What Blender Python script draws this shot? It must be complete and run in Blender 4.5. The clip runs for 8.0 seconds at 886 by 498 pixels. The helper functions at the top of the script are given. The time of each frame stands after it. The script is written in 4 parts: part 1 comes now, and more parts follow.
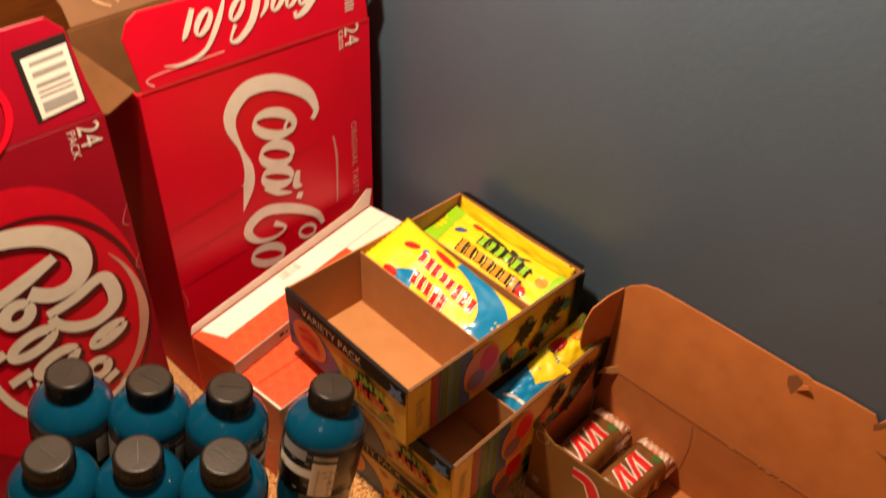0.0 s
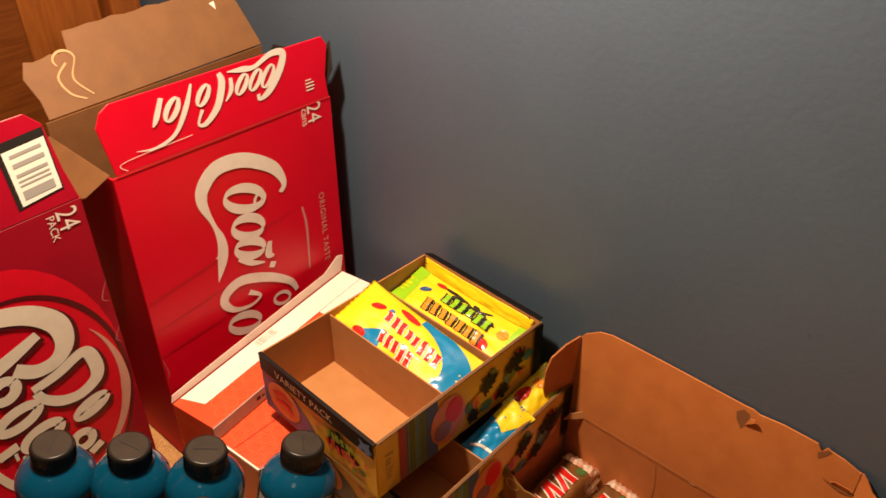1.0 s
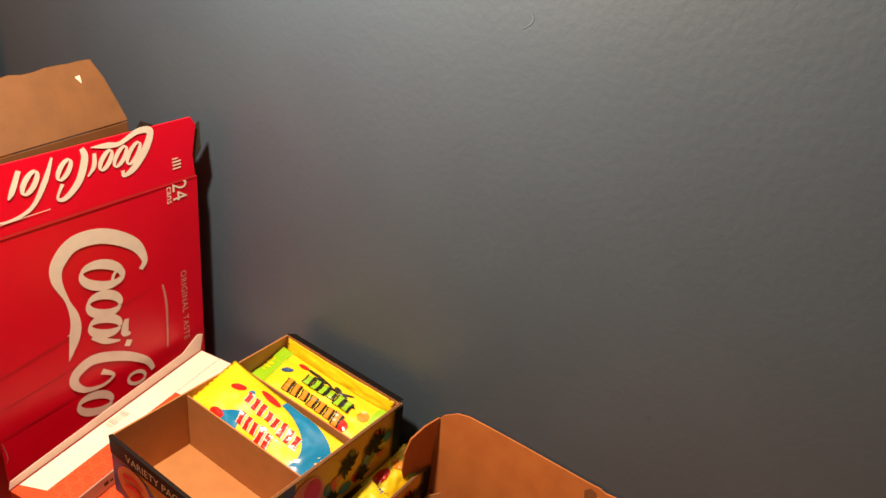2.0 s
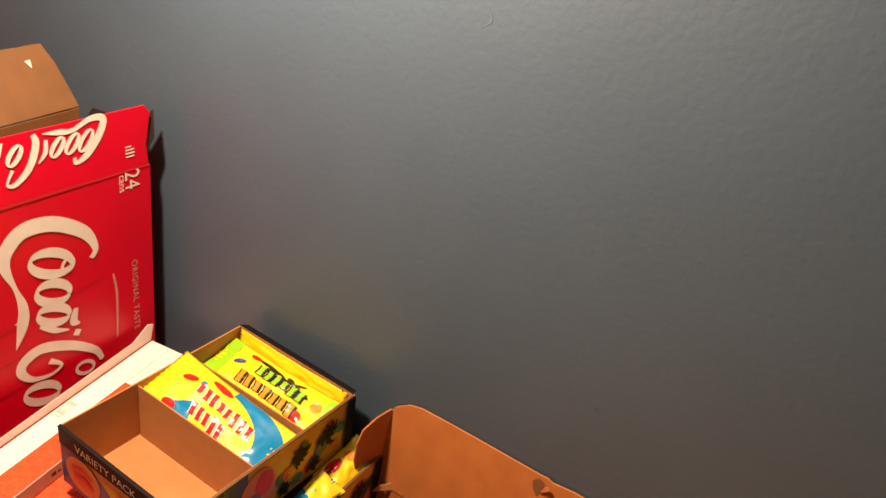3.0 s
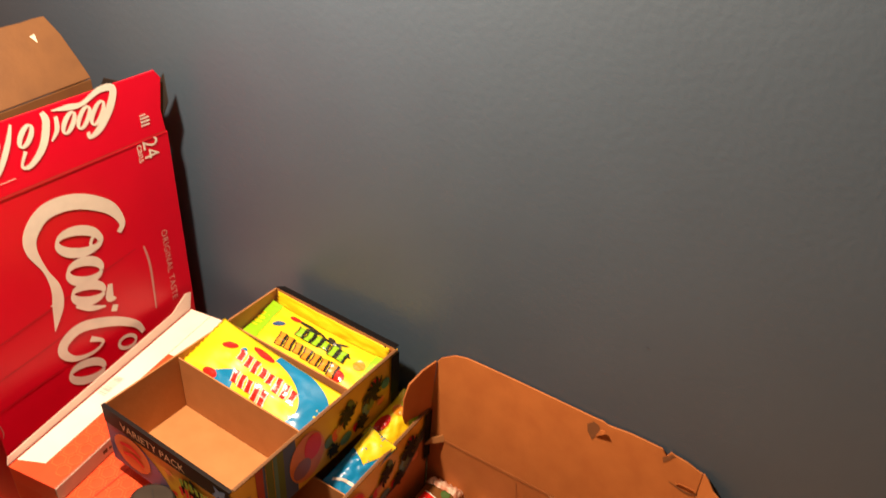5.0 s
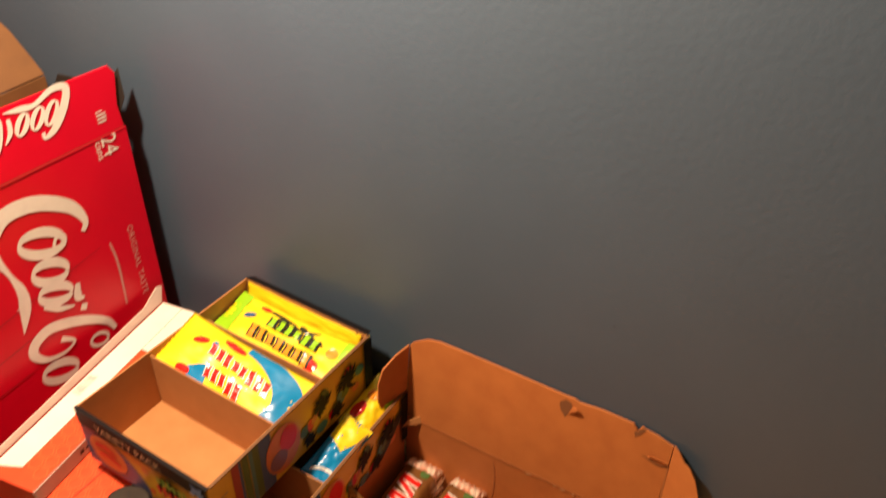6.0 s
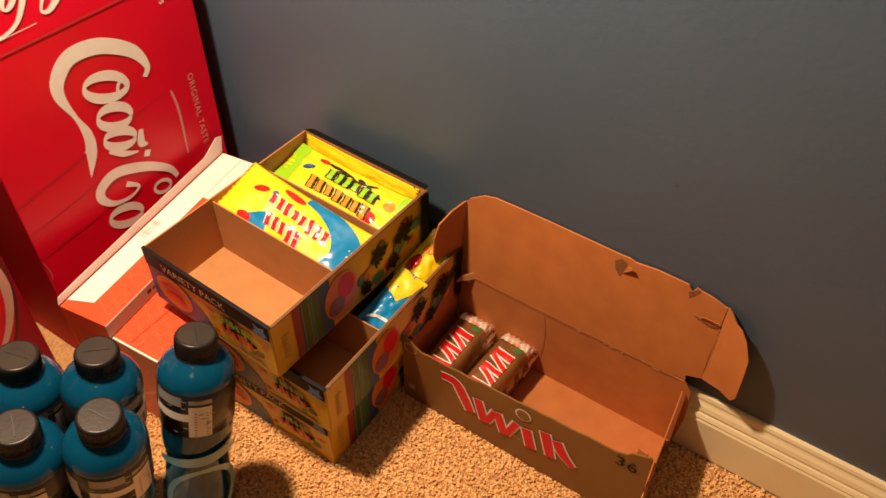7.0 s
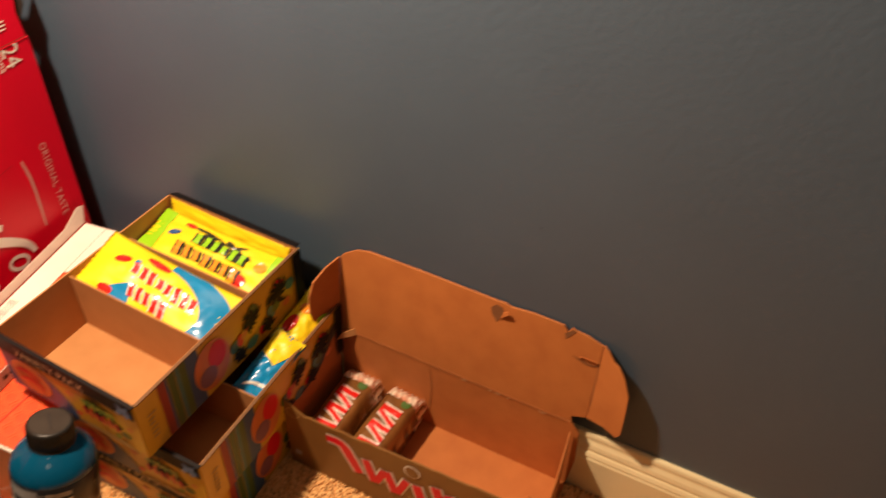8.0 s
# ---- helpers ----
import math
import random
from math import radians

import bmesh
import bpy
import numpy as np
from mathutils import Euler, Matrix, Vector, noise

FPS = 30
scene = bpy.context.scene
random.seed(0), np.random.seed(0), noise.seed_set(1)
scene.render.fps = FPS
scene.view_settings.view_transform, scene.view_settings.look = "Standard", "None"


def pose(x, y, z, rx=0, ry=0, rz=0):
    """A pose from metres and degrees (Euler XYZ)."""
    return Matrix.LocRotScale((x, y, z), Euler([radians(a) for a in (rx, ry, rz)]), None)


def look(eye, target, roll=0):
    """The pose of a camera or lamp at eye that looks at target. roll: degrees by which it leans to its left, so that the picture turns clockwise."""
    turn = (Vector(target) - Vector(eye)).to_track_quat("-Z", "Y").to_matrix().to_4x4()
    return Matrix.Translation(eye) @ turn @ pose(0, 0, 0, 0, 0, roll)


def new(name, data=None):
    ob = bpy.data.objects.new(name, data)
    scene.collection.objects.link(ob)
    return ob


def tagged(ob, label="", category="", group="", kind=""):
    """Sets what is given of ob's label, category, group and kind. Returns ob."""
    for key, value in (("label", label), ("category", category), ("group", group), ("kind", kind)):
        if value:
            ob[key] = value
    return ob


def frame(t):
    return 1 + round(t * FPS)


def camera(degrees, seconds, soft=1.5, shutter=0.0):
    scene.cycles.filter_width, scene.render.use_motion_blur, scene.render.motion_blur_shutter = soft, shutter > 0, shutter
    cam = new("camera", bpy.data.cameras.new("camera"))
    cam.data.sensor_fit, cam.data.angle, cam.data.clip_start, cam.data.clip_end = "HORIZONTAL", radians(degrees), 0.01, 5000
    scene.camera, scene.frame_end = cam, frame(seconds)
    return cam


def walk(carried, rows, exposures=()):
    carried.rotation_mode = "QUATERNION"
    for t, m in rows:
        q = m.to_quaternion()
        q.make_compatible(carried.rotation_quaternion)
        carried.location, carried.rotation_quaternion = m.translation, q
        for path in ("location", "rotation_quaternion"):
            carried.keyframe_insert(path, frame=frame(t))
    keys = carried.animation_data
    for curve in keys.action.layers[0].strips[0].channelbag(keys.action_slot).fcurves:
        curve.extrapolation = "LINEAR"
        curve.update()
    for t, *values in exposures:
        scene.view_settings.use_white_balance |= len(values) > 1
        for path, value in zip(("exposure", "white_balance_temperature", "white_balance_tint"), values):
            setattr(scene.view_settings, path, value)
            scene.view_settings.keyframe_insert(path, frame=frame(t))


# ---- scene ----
cam = camera(55.4, 8.0, shutter=0.5)
PATH = [
    (0, (0.067, 0.048, 0.77), (1.198, 1.082, -0.515), 2.7),
    (0.5, (0.057, 0.029, 0.798), (1.261, 1.102, -0.385), 1.4),
    (1, (0.062, -0.004, 0.8), (1.261, 1.085, -0.371), -0.2),
    (1.5, (0.059, -0.019, 0.809), (1.38, 1.006, -0.29), 1.2),
    (1.7, (0.055, -0.018, 0.812), (1.496, 0.933, -0.198), 5.2),
    (2.8, (0.039, -0.012, 0.829), (1.538, 0.815, -0.205), 9.6),
    (3, (0.038, -0.015, 0.824), (1.57, 0.79, -0.177), 9.8),
    (3.5, (0.037, -0.016, 0.808), (1.539, 0.729, -0.283), 9.1),
    (4, (0.047, -0.021, 0.797), (1.507, 0.743, -0.335), 5.3),
    (5.3, (0.081, -0.008, 0.831), (1.49, 0.887, -0.27), 2.8),
    (5.5, (0.075, -0.016, 0.843), (1.534, 0.896, -0.176), 3.2),
    (6, (0.1, -0.018, 0.83), (1.484, 0.773, -0.377), 1.2),
    (6.5, (0.073, -0.014, 0.832), (1.31, 0.844, -0.484), -0.2),
    (7, (0.084, -0.016, 0.813), (1.246, 0.765, -0.616), 0.4),
    (7.5, (0.102, -0.022, 0.808), (1.315, 0.714, -0.602), -0.2),
    (8, (0.119, -0.04, 0.81), (1.447, 0.6, -0.541), 1.9),
]
walk(cam, [(t, look(eye, target, roll)) for t, eye, target, roll in PATH], exposures=[(0, 0.0), (1.5, 0.0), (3.0, 0.22), (5.5, 0.28), (6.0, 0.22), (7.0, 0.06), (8.0, 0.06)])

# ---- exposure, world and light ----
scene.view_settings.exposure = 0.0
world = bpy.data.worlds.new("room_dark")
scene.world = world
world.use_nodes = True
world.node_tree.nodes["Background"].inputs[0].default_value = (0.30, 0.22, 0.15, 1)
world.node_tree.nodes["Background"].inputs[1].default_value = 0.012


def lamp(name, place, watts, radius, colour):
    data = bpy.data.lights.new(name, "POINT")
    data.energy, data.shadow_soft_size, data.color = watts, radius, colour
    ob = new(name, data)
    ob.location = place
    return ob


lamp("desk_lamp_light", (0.335, 0.53, 0.96), 48.0, 0.028, (1.0, 0.72, 0.50))
# Soft fill added to lift dark sides; no fixture is known up there.
fill_data = bpy.data.lights.new("room_fill_light", "AREA")
fill_data.shape, fill_data.size, fill_data.energy, fill_data.color = "DISK", 0.5, 1.5, (1.0, 0.78, 0.56)
fill_lamp = new("room_fill_light", fill_data)
fill_lamp.location = (-0.8, -0.5, 2.42)


# ---- materials ----
def mat(name, colour, rough=0.6, metal=0.0, second=None, scale=60.0, amount=0.5, bump=0.0, bump_scale=300.0, coat=0.0,
        stains=0.0, stretch=None, transmission=0.0, sheen=0.0, spec=0.5):
    m = bpy.data.materials.new(name)
    m.use_nodes = True
    nt = m.node_tree
    b = nt.nodes["Principled BSDF"]
    b.inputs["Roughness"].default_value = rough
    b.inputs["Metallic"].default_value = metal
    b.inputs["Specular IOR Level"].default_value = spec
    b.inputs["Coat Weight"].default_value = coat
    b.inputs["Coat Roughness"].default_value = 0.12
    b.inputs["Transmission Weight"].default_value = transmission
    b.inputs["Sheen Weight"].default_value = sheen
    base = (*colour, 1)
    b.inputs["Base Color"].default_value = base
    co = nt.nodes.new("ShaderNodeTexCoord")
    src = co.outputs["Object"]
    if stretch:
        mp = nt.nodes.new("ShaderNodeMapping")
        mp.inputs["Scale"].default_value = stretch
        nt.links.new(src, mp.inputs["Vector"])
        src = mp.outputs["Vector"]
    if second is None:
        second = tuple(c * 0.82 for c in colour)
    n1 = nt.nodes.new("ShaderNodeTexNoise")
    n1.inputs["Scale"].default_value, n1.inputs["Detail"].default_value = scale, 6
    nt.links.new(src, n1.inputs["Vector"])
    ramp = nt.nodes.new("ShaderNodeMapRange")
    ramp.inputs[1].default_value, ramp.inputs[2].default_value = 0.35, 0.68
    ramp.inputs[4].default_value = amount
    nt.links.new(n1.outputs["Fac"], ramp.inputs[0])
    mix = nt.nodes.new("ShaderNodeMix")
    mix.data_type = "RGBA"
    mix.inputs[6].default_value, mix.inputs[7].default_value = base, (*second, 1)
    nt.links.new(ramp.outputs[0], mix.inputs[0])
    out = mix.outputs[2]
    if stains > 0:
        n2 = nt.nodes.new("ShaderNodeTexNoise")
        n2.inputs["Scale"].default_value, n2.inputs["Detail"].default_value = scale * 0.12, 4
        nt.links.new(co.outputs["Object"], n2.inputs["Vector"])
        r2 = nt.nodes.new("ShaderNodeMapRange")
        r2.inputs[1].default_value, r2.inputs[2].default_value, r2.inputs[4].default_value = 0.4, 0.7, stains
        nt.links.new(n2.outputs["Fac"], r2.inputs[0])
        m2 = nt.nodes.new("ShaderNodeMix")
        m2.data_type = "RGBA"
        m2.inputs[7].default_value = (*[c * 0.62 for c in colour], 1)
        nt.links.new(out, m2.inputs[6])
        nt.links.new(r2.outputs[0], m2.inputs[0])
        out = m2.outputs[2]
    nt.links.new(out, b.inputs["Base Color"])
    if bump > 0:
        n3 = nt.nodes.new("ShaderNodeTexNoise")
        n3.inputs["Scale"].default_value, n3.inputs["Detail"].default_value = bump_scale, 3
        nt.links.new(src, n3.inputs["Vector"])
        bp = nt.nodes.new("ShaderNodeBump")
        bp.inputs["Strength"].default_value, bp.inputs["Distance"].default_value = bump, 0.002
        nt.links.new(n3.outputs["Fac"], bp.inputs["Height"])
        nt.links.new(bp.outputs["Normal"], b.inputs["Normal"])
    return m


WALL = mat("blue_grey_wall_paint", (0.049, 0.086, 0.129), 0.55, second=(0.043, 0.077, 0.117), scale=9, amount=0.6, bump=0.16, bump_scale=150, spec=1.0, stains=0.10)
PLAIN = mat("room_paint", (0.45, 0.42, 0.38), 0.8)
TRIM = mat("cream_gloss_trim", (0.90, 0.77, 0.46), 0.35, second=(0.84, 0.69, 0.39), scale=30, bump=0.05)
# Rails darker than the casing oak; weak light at the door is coloured in.
OAK = mat("orange_oak_dimmed", (0.17, 0.048, 0.008), 0.35, second=(0.11, 0.028, 0.005), scale=14, amount=0.9, bump=0.08, bump_scale=80, stretch=(1.2, 8, 16), stains=0.3)
OAKV = mat("orange_oak_casing", (0.27, 0.080, 0.014), 0.35, second=(0.18, 0.048, 0.008), scale=14, amount=0.9, bump=0.08, bump_scale=80, stretch=(16, 8, 1.2), stains=0.2)
CARPET = mat("tan_carpet_backing", (0.60, 0.34, 0.13), 0.95, second=(0.42, 0.22, 0.08), scale=240, amount=1.0, bump=0.9, bump_scale=420)
KRAFT = mat("kraft_cardboard", (0.49, 0.220, 0.071), 0.75, second=(0.43, 0.186, 0.056), scale=45, amount=0.8, bump=0.10, bump_scale=260, stains=0.25)
KRAFT_IN = mat("orange_brown_box_board", (0.51, 0.170, 0.038), 0.72, second=(0.43, 0.132, 0.028), scale=40, amount=0.8, bump=0.08, bump_scale=200, stains=0.25)
# Dull kraft darkened further: the lamp's falloff towards the back is in the colour.
KRAFT_DULL = mat("dull_brown_board_dimmed", (0.165, 0.070, 0.019), 0.7, second=(0.130, 0.054, 0.015), scale=40, amount=0.8, bump=0.10, bump_scale=220, stains=0.3)
COLA_RED = mat("bright_red_printed_board", (0.66, 0.0015, 0.022), 0.36, second=(0.59, 0.001, 0.018), scale=18, amount=0.6, bump=0.06, bump_scale=70, spec=0.3, stains=0.12)
MAROON = mat("maroon_printed_board", (0.36, 0.003, 0.019), 0.36, second=(0.29, 0.002, 0.015), scale=18, amount=0.7, bump=0.06, bump_scale=70, spec=0.3, stains=0.2)
MAROON_DK = mat("dark_maroon_ink", (0.10, 0.004, 0.008), 0.35)
RED = mat("red_ink", (0.74, 0.004, 0.022), 0.36, spec=0.3)
WHITE_INK = mat("off_white_ink", (0.84, 0.78, 0.69), 0.45)
CREAM_INK = mat("pale_cream_ink", (0.92, 0.84, 0.68), 0.42)
SIDE_RED = mat("deep_red_carton_side", (0.66, 0.003, 0.018), 0.6, second=(0.59, 0.003, 0.015), scale=18, spec=0.2)
DARK_EDGE = mat("dark_ink_and_shade", (0.016, 0.014, 0.013), 0.45)
WHITE_BOARD = mat("white_coated_board", (0.84, 0.80, 0.70), 0.5, second=(0.78, 0.72, 0.60), scale=30, stains=0.08)
ORANGE_INK = mat("orange_red_printed_board", (0.78, 0.085, 0.022), 0.42, second=(0.72, 0.065, 0.02), scale=40, coat=0.15)
ORANGE_LT = mat("light_orange_ink", (0.84, 0.135, 0.038), 0.42)
YELLOW = mat("yellow_printed_board", (0.72, 0.43, 0.020), 0.42, second=(0.64, 0.35, 0.015), scale=35, bump=0.04, bump_scale=90, coat=0.15)
BLACK = mat("black_printed_board", (0.010, 0.008, 0.008), 0.55, spec=0.15)
GOLD_INK = mat("gold_ink", (0.50, 0.33, 0.11), 0.45)
BLUE_INK = mat("blue_ink", (0.016, 0.080, 0.23), 0.4)
GREEN_INK = mat("green_ink", (0.06, 0.13, 0.022), 0.4)
SHADED_RED = mat("shaded_red_ink", (0.34, 0.022, 0.018), 0.45)
LIME_INK = mat("lime_ink", (0.22, 0.40, 0.03), 0.4)
PURPLE_INK = mat("mauve_ink", (0.25, 0.10, 0.16), 0.4)
ORANGE_CIRC = mat("orange_circle_ink", (0.70, 0.20, 0.05), 0.4)
TEAL_INK = mat("teal_ink", (0.05, 0.20, 0.20), 0.4)
BAG_YELLOW = mat("yellow_plastic_film", (0.88, 0.66, 0.010), 0.42, second=(0.84, 0.60, 0.008), scale=20, bump=0.05, bump_scale=40, coat=0.15)
BAG_BLUE = mat("blue_plastic_film", (0.006, 0.24, 0.52), 0.24, coat=0.5, bump=0.05, bump_scale=40)
BAG_GREEN = mat("lime_plastic_film", (0.30, 0.62, 0.015), 0.26, coat=0.5, bump=0.05, bump_scale=40)
BAG_RED = mat("red_film_print", (0.68, 0.018, 0.012), 0.26, coat=0.4)
BAG_BLACK = mat("black_film_print", (0.016, 0.018, 0.012), 0.3, coat=0.3)
BAG_WHITE = mat("white_film_print", (0.86, 0.82, 0.74), 0.28, coat=0.3)
BAG_ORANGE = mat("orange_film_print", (0.86, 0.30, 0.02), 0.28, coat=0.3)
BROWN_BOX = mat("gold_brown_printed_board", (0.235, 0.112, 0.030), 0.40, second=(0.205, 0.096, 0.025), scale=30, bump=0.05, bump_scale=90, spec=0.25, stains=0.1)
WRAP_GOLD = mat("brown_gold_wrapper", (0.30, 0.13, 0.035), 0.24, metal=0.35, second=(0.17, 0.07, 0.02), scale=60, amount=0.8, bump=0.25, bump_scale=90, coat=0.3)
WRAP_CREAM = mat("cream_wrapper_print", (0.86, 0.78, 0.62), 0.3, second=(0.62, 0.20, 0.10), scale=130, amount=0.9, coat=0.3, bump=0.3, bump_scale=160)
DRINK = mat("blue_sports_drink", (0.002, 0.062, 0.122), 0.06, second=(0.002, 0.050, 0.104), scale=14, amount=0.6, coat=0.15, spec=0.35)
CAP = mat("black_ribbed_cap_plastic", (0.012, 0.010, 0.008), 0.34, second=(0.024, 0.020, 0.016), scale=80, bump=0.08, spec=0.3)
# Cap tops take a paler tone than the ribbed sides.
CAP_TOP = mat("paler_cap_top", (0.034, 0.027, 0.021), 0.36, second=(0.052, 0.042, 0.032), scale=50, bump=0.06, spec=0.2)
LABEL_BLACK = mat("black_label_film", (0.012, 0.011, 0.011), 0.3, coat=0.1)
LABEL_GREY = mat("grey_label_print", (0.34, 0.33, 0.31), 0.35)


def film():
    m = bpy.data.materials.new("clear_shrink_film")
    m.use_nodes = True
    nt = m.node_tree
    b = nt.nodes["Principled BSDF"]
    b.inputs["Base Color"].default_value = (0.50, 0.74, 0.78, 1)
    b.inputs["Roughness"].default_value = 0.16
    b.inputs["Coat Weight"].default_value = 0.6
    tr = nt.nodes.new("ShaderNodeBsdfTransparent")
    mix = nt.nodes.new("ShaderNodeMixShader")
    n = nt.nodes.new("ShaderNodeTexNoise")
    n.inputs["Scale"].default_value, n.inputs["Detail"].default_value = 26, 4
    co = nt.nodes.new("ShaderNodeTexCoord")
    nt.links.new(co.outputs["Object"], n.inputs["Vector"])
    r = nt.nodes.new("ShaderNodeMapRange")
    r.inputs[1].default_value, r.inputs[2].default_value, r.inputs[3].default_value, r.inputs[4].default_value = 0.40, 0.80, 0.05, 0.40
    nt.links.new(n.outputs["Fac"], r.inputs[0])
    bp = nt.nodes.new("ShaderNodeBump")
    bp.inputs["Strength"].default_value, bp.inputs["Distance"].default_value = 0.6, 0.004
    nt.links.new(n.outputs["Fac"], bp.inputs["Height"])
    nt.links.new(bp.outputs["Normal"], b.inputs["Normal"])
    nt.links.new(r.outputs[0], mix.inputs[0])
    nt.links.new(tr.outputs[0], mix.inputs[1])
    nt.links.new(b.outputs[0], mix.inputs[2])
    nt.links.new(mix.outputs[0], nt.nodes["Material Output"].inputs["Surface"])
    return m


FILM = film()


# ---- building helpers ----
LIFT = [0]


def next_lift():
    """A hair's breadth more for each printed stroke, so that no two lie in one plane."""
    LIFT[0] = (LIFT[0] + 1) % 16
    return LIFT[0] * 0.00003


def part(name, bm, material, parent=None, label="", smooth=False):
    me = bpy.data.meshes.new(name)
    bmesh.ops.recalc_face_normals(bm, faces=bm.faces)
    bm.to_mesh(me)
    bm.free()
    me.materials.append(material)
    if smooth:
        for p in me.polygons:
            p.use_smooth = True
    ob = new(name, me)
    if parent is not None:
        ob.parent = parent
    if label:
        ob["label"] = label
    return ob


def thing(name, place, label, category, group="", turn=0.0):
    ob = new(name)
    ob.matrix_basis = pose(*place, 0, 0, turn)
    ob.empty_display_size = 0.02
    return tagged(ob, label, category, group)


def block(x0, x1, y0, y1, z0, z1, bevel=0.0):
    bm = bmesh.new()
    bmesh.ops.create_cube(bm, size=1.0)
    for v in bm.verts:
        v.co = Vector((x0 + (v.co.x + 0.5) * (x1 - x0), y0 + (v.co.y + 0.5) * (y1 - y0), z0 + (v.co.z + 0.5) * (z1 - z0)))
    if bevel:
        bmesh.ops.bevel(bm, geom=bm.edges[:], offset=bevel, segments=2, affect="EDGES", profile=0.6)
    return bm


def plane_map(o, u, v):
    """A flat sheet: a along u, b along v, c off the sheet."""
    o, u, v = Vector(o), Vector(u).normalized(), Vector(v).normalized()
    n = u.cross(v)
    return lambda a, b, c=0.0: o + u * a + v * b + n * c


def slab(points, put, thick, bow=0.0, bevel=0.0006):
    """A board cut to an outline, thick behind its face."""
    bm = bmesh.new()
    face = bm.faces.new([bm.verts.new(put(a, b, 0)) for a, b in points])
    n = put(0, 0, 1) - put(0, 0, 0)
    res = bmesh.ops.extrude_face_region(bm, geom=[face])
    for v in [g for g in res["geom"] if isinstance(g, bmesh.types.BMVert)]:
        v.co -= n * thick
    if bevel:
        bmesh.ops.bevel(bm, geom=bm.edges[:], offset=bevel, segments=1, affect="EDGES")
    return bm


def sheet(points, put, lift=0.0005):
    bm = bmesh.new()
    f = bm.faces.new([bm.verts.new(put(a, b, lift)) for a, b in points])
    bmesh.ops.triangulate(bm, faces=[f])
    return bm


def disc(ca, cb, ra, rb, put, lift=0.0005, tilt=0.0, rings=6, seg=40):
    bm = bmesh.new()
    ct, st = math.cos(tilt), math.sin(tilt)

    def at(r, k):
        x, y = ra * r * math.cos(k), rb * r * math.sin(k)
        return put(ca + x * ct - y * st, cb + x * st + y * ct, lift)
    mid = bm.verts.new(put(ca, cb, lift))
    prev = None
    for i in range(1, rings + 1):
        row = [bm.verts.new(at(i / rings, 2 * math.pi * j / seg)) for j in range(seg)]
        for j in range(seg):
            k = (j + 1) % seg
            if prev is None:
                bm.faces.new((mid, row[j], row[k]))
            else:
                bm.faces.new((prev[j], row[j], row[k], prev[k]))
        prev = row
    return bm


def smooth_line(pts, n=10):
    out = []
    p = [pts[0], *pts, pts[-1]]
    for i in range(1, len(p) - 2):
        for j in range(n):
            t = j / n
            out.append(tuple(0.5 * (2 * b + (c - a) * t + (2 * a - 5 * b + 4 * c - d) * t * t + (3 * b - a - 3 * c + d) * t ** 3)
                             for a, b, c, d in zip(p[i - 1], p[i], p[i + 1], p[i + 2])))
    out.append(tuple(pts[-1]))
    return out


def ribbon(pts, put, lift=0.0007, n=10):
    """A brushed stroke through (a, b, half width) points."""
    line = smooth_line(pts, n)
    lift += next_lift()
    bm = bmesh.new()
    rows = []
    for i, (a, b, w) in enumerate(line):
        a0, b0, _ = line[max(i - 1, 0)]
        a1, b1, _ = line[min(i + 1, len(line) - 1)]
        d = math.hypot(a1 - a0, b1 - b0) or 1.0
        na, nb = -(b1 - b0) / d, (a1 - a0) / d
        rows.append([bm.verts.new(put(a + na * w * s, b + nb * w * s, lift)) for s in (-1, 0, 1)])
    for r, q in zip(rows, rows[1:]):
        bm.faces.new((r[0], r[1], q[1], q[0]))
        bm.faces.new((r[1], r[2], q[2], q[1]))
    return bm


def arc(ca, cb, ra, rb, k0, k1, w0, w1, w2, n=9):
    """Stroke points on an arc, in degrees, with the width swelling from w0 over w1 to w2."""
    out = []
    for i in range(n):
        t = i / (n - 1)
        k = radians(k0 + (k1 - k0) * t)
        w = (w0 + (w1 - w0) * t * 2) if t < 0.5 else (w1 + (w2 - w1) * (t * 2 - 1))
        out.append((ca + ra * math.cos(k), cb + rb * math.sin(k), w))
    return out


def bars(a0, b0, da, db, n, put, lift, seed, length, width):
    """Short printed lines that stand for fine print."""
    rnd = random.Random(seed)
    bm = bmesh.new()
    for i in range(n):
        w = length * rnd.uniform(0.6, 1.0)
        a, b = a0 + da * i, b0 + db * i
        h = width * rnd.uniform(0.6, 1.0)
        bm.faces.new([bm.verts.new(put(a + x, b + y, lift)) for x, y in ((0, 0), (w, 0), (w, h), (0, h))])
    return bm


def writing(text, size, put, a, b, material, parent, name="printed_text", lift=0.0008, turn=0.0, wide=1.0, slant=0.0, label="", spacing=1.0):
    """Letters in the built-in font as a mesh; turn in degrees on the sheet."""
    cu = bpy.data.curves.new("letters", "FONT")
    cu.body, cu.size, cu.shear, cu.resolution_u, cu.space_character = text, size, slant, 3, spacing
    ob = bpy.data.objects.new("letters", cu)
    scene.collection.objects.link(ob)
    dg = bpy.context.evaluated_depsgraph_get()
    me = bpy.data.meshes.new_from_object(ob.evaluated_get(dg))
    bpy.data.objects.remove(ob)
    bpy.data.curves.remove(cu)
    ct, st = math.cos(radians(turn)), math.sin(radians(turn))
    for v in me.vertices:
        x, y = v.co.x * wide, v.co.y
        v.co = put(a + x * ct - y * st, b + x * st + y * ct, lift)
    me.materials.clear()
    me.materials.append(material)
    o = new(name, me)
    o.parent = parent
    if label:
        o["label"] = label
    return o


def structure(ob, label, category):
    return tagged(ob, label, category, kind="structure")


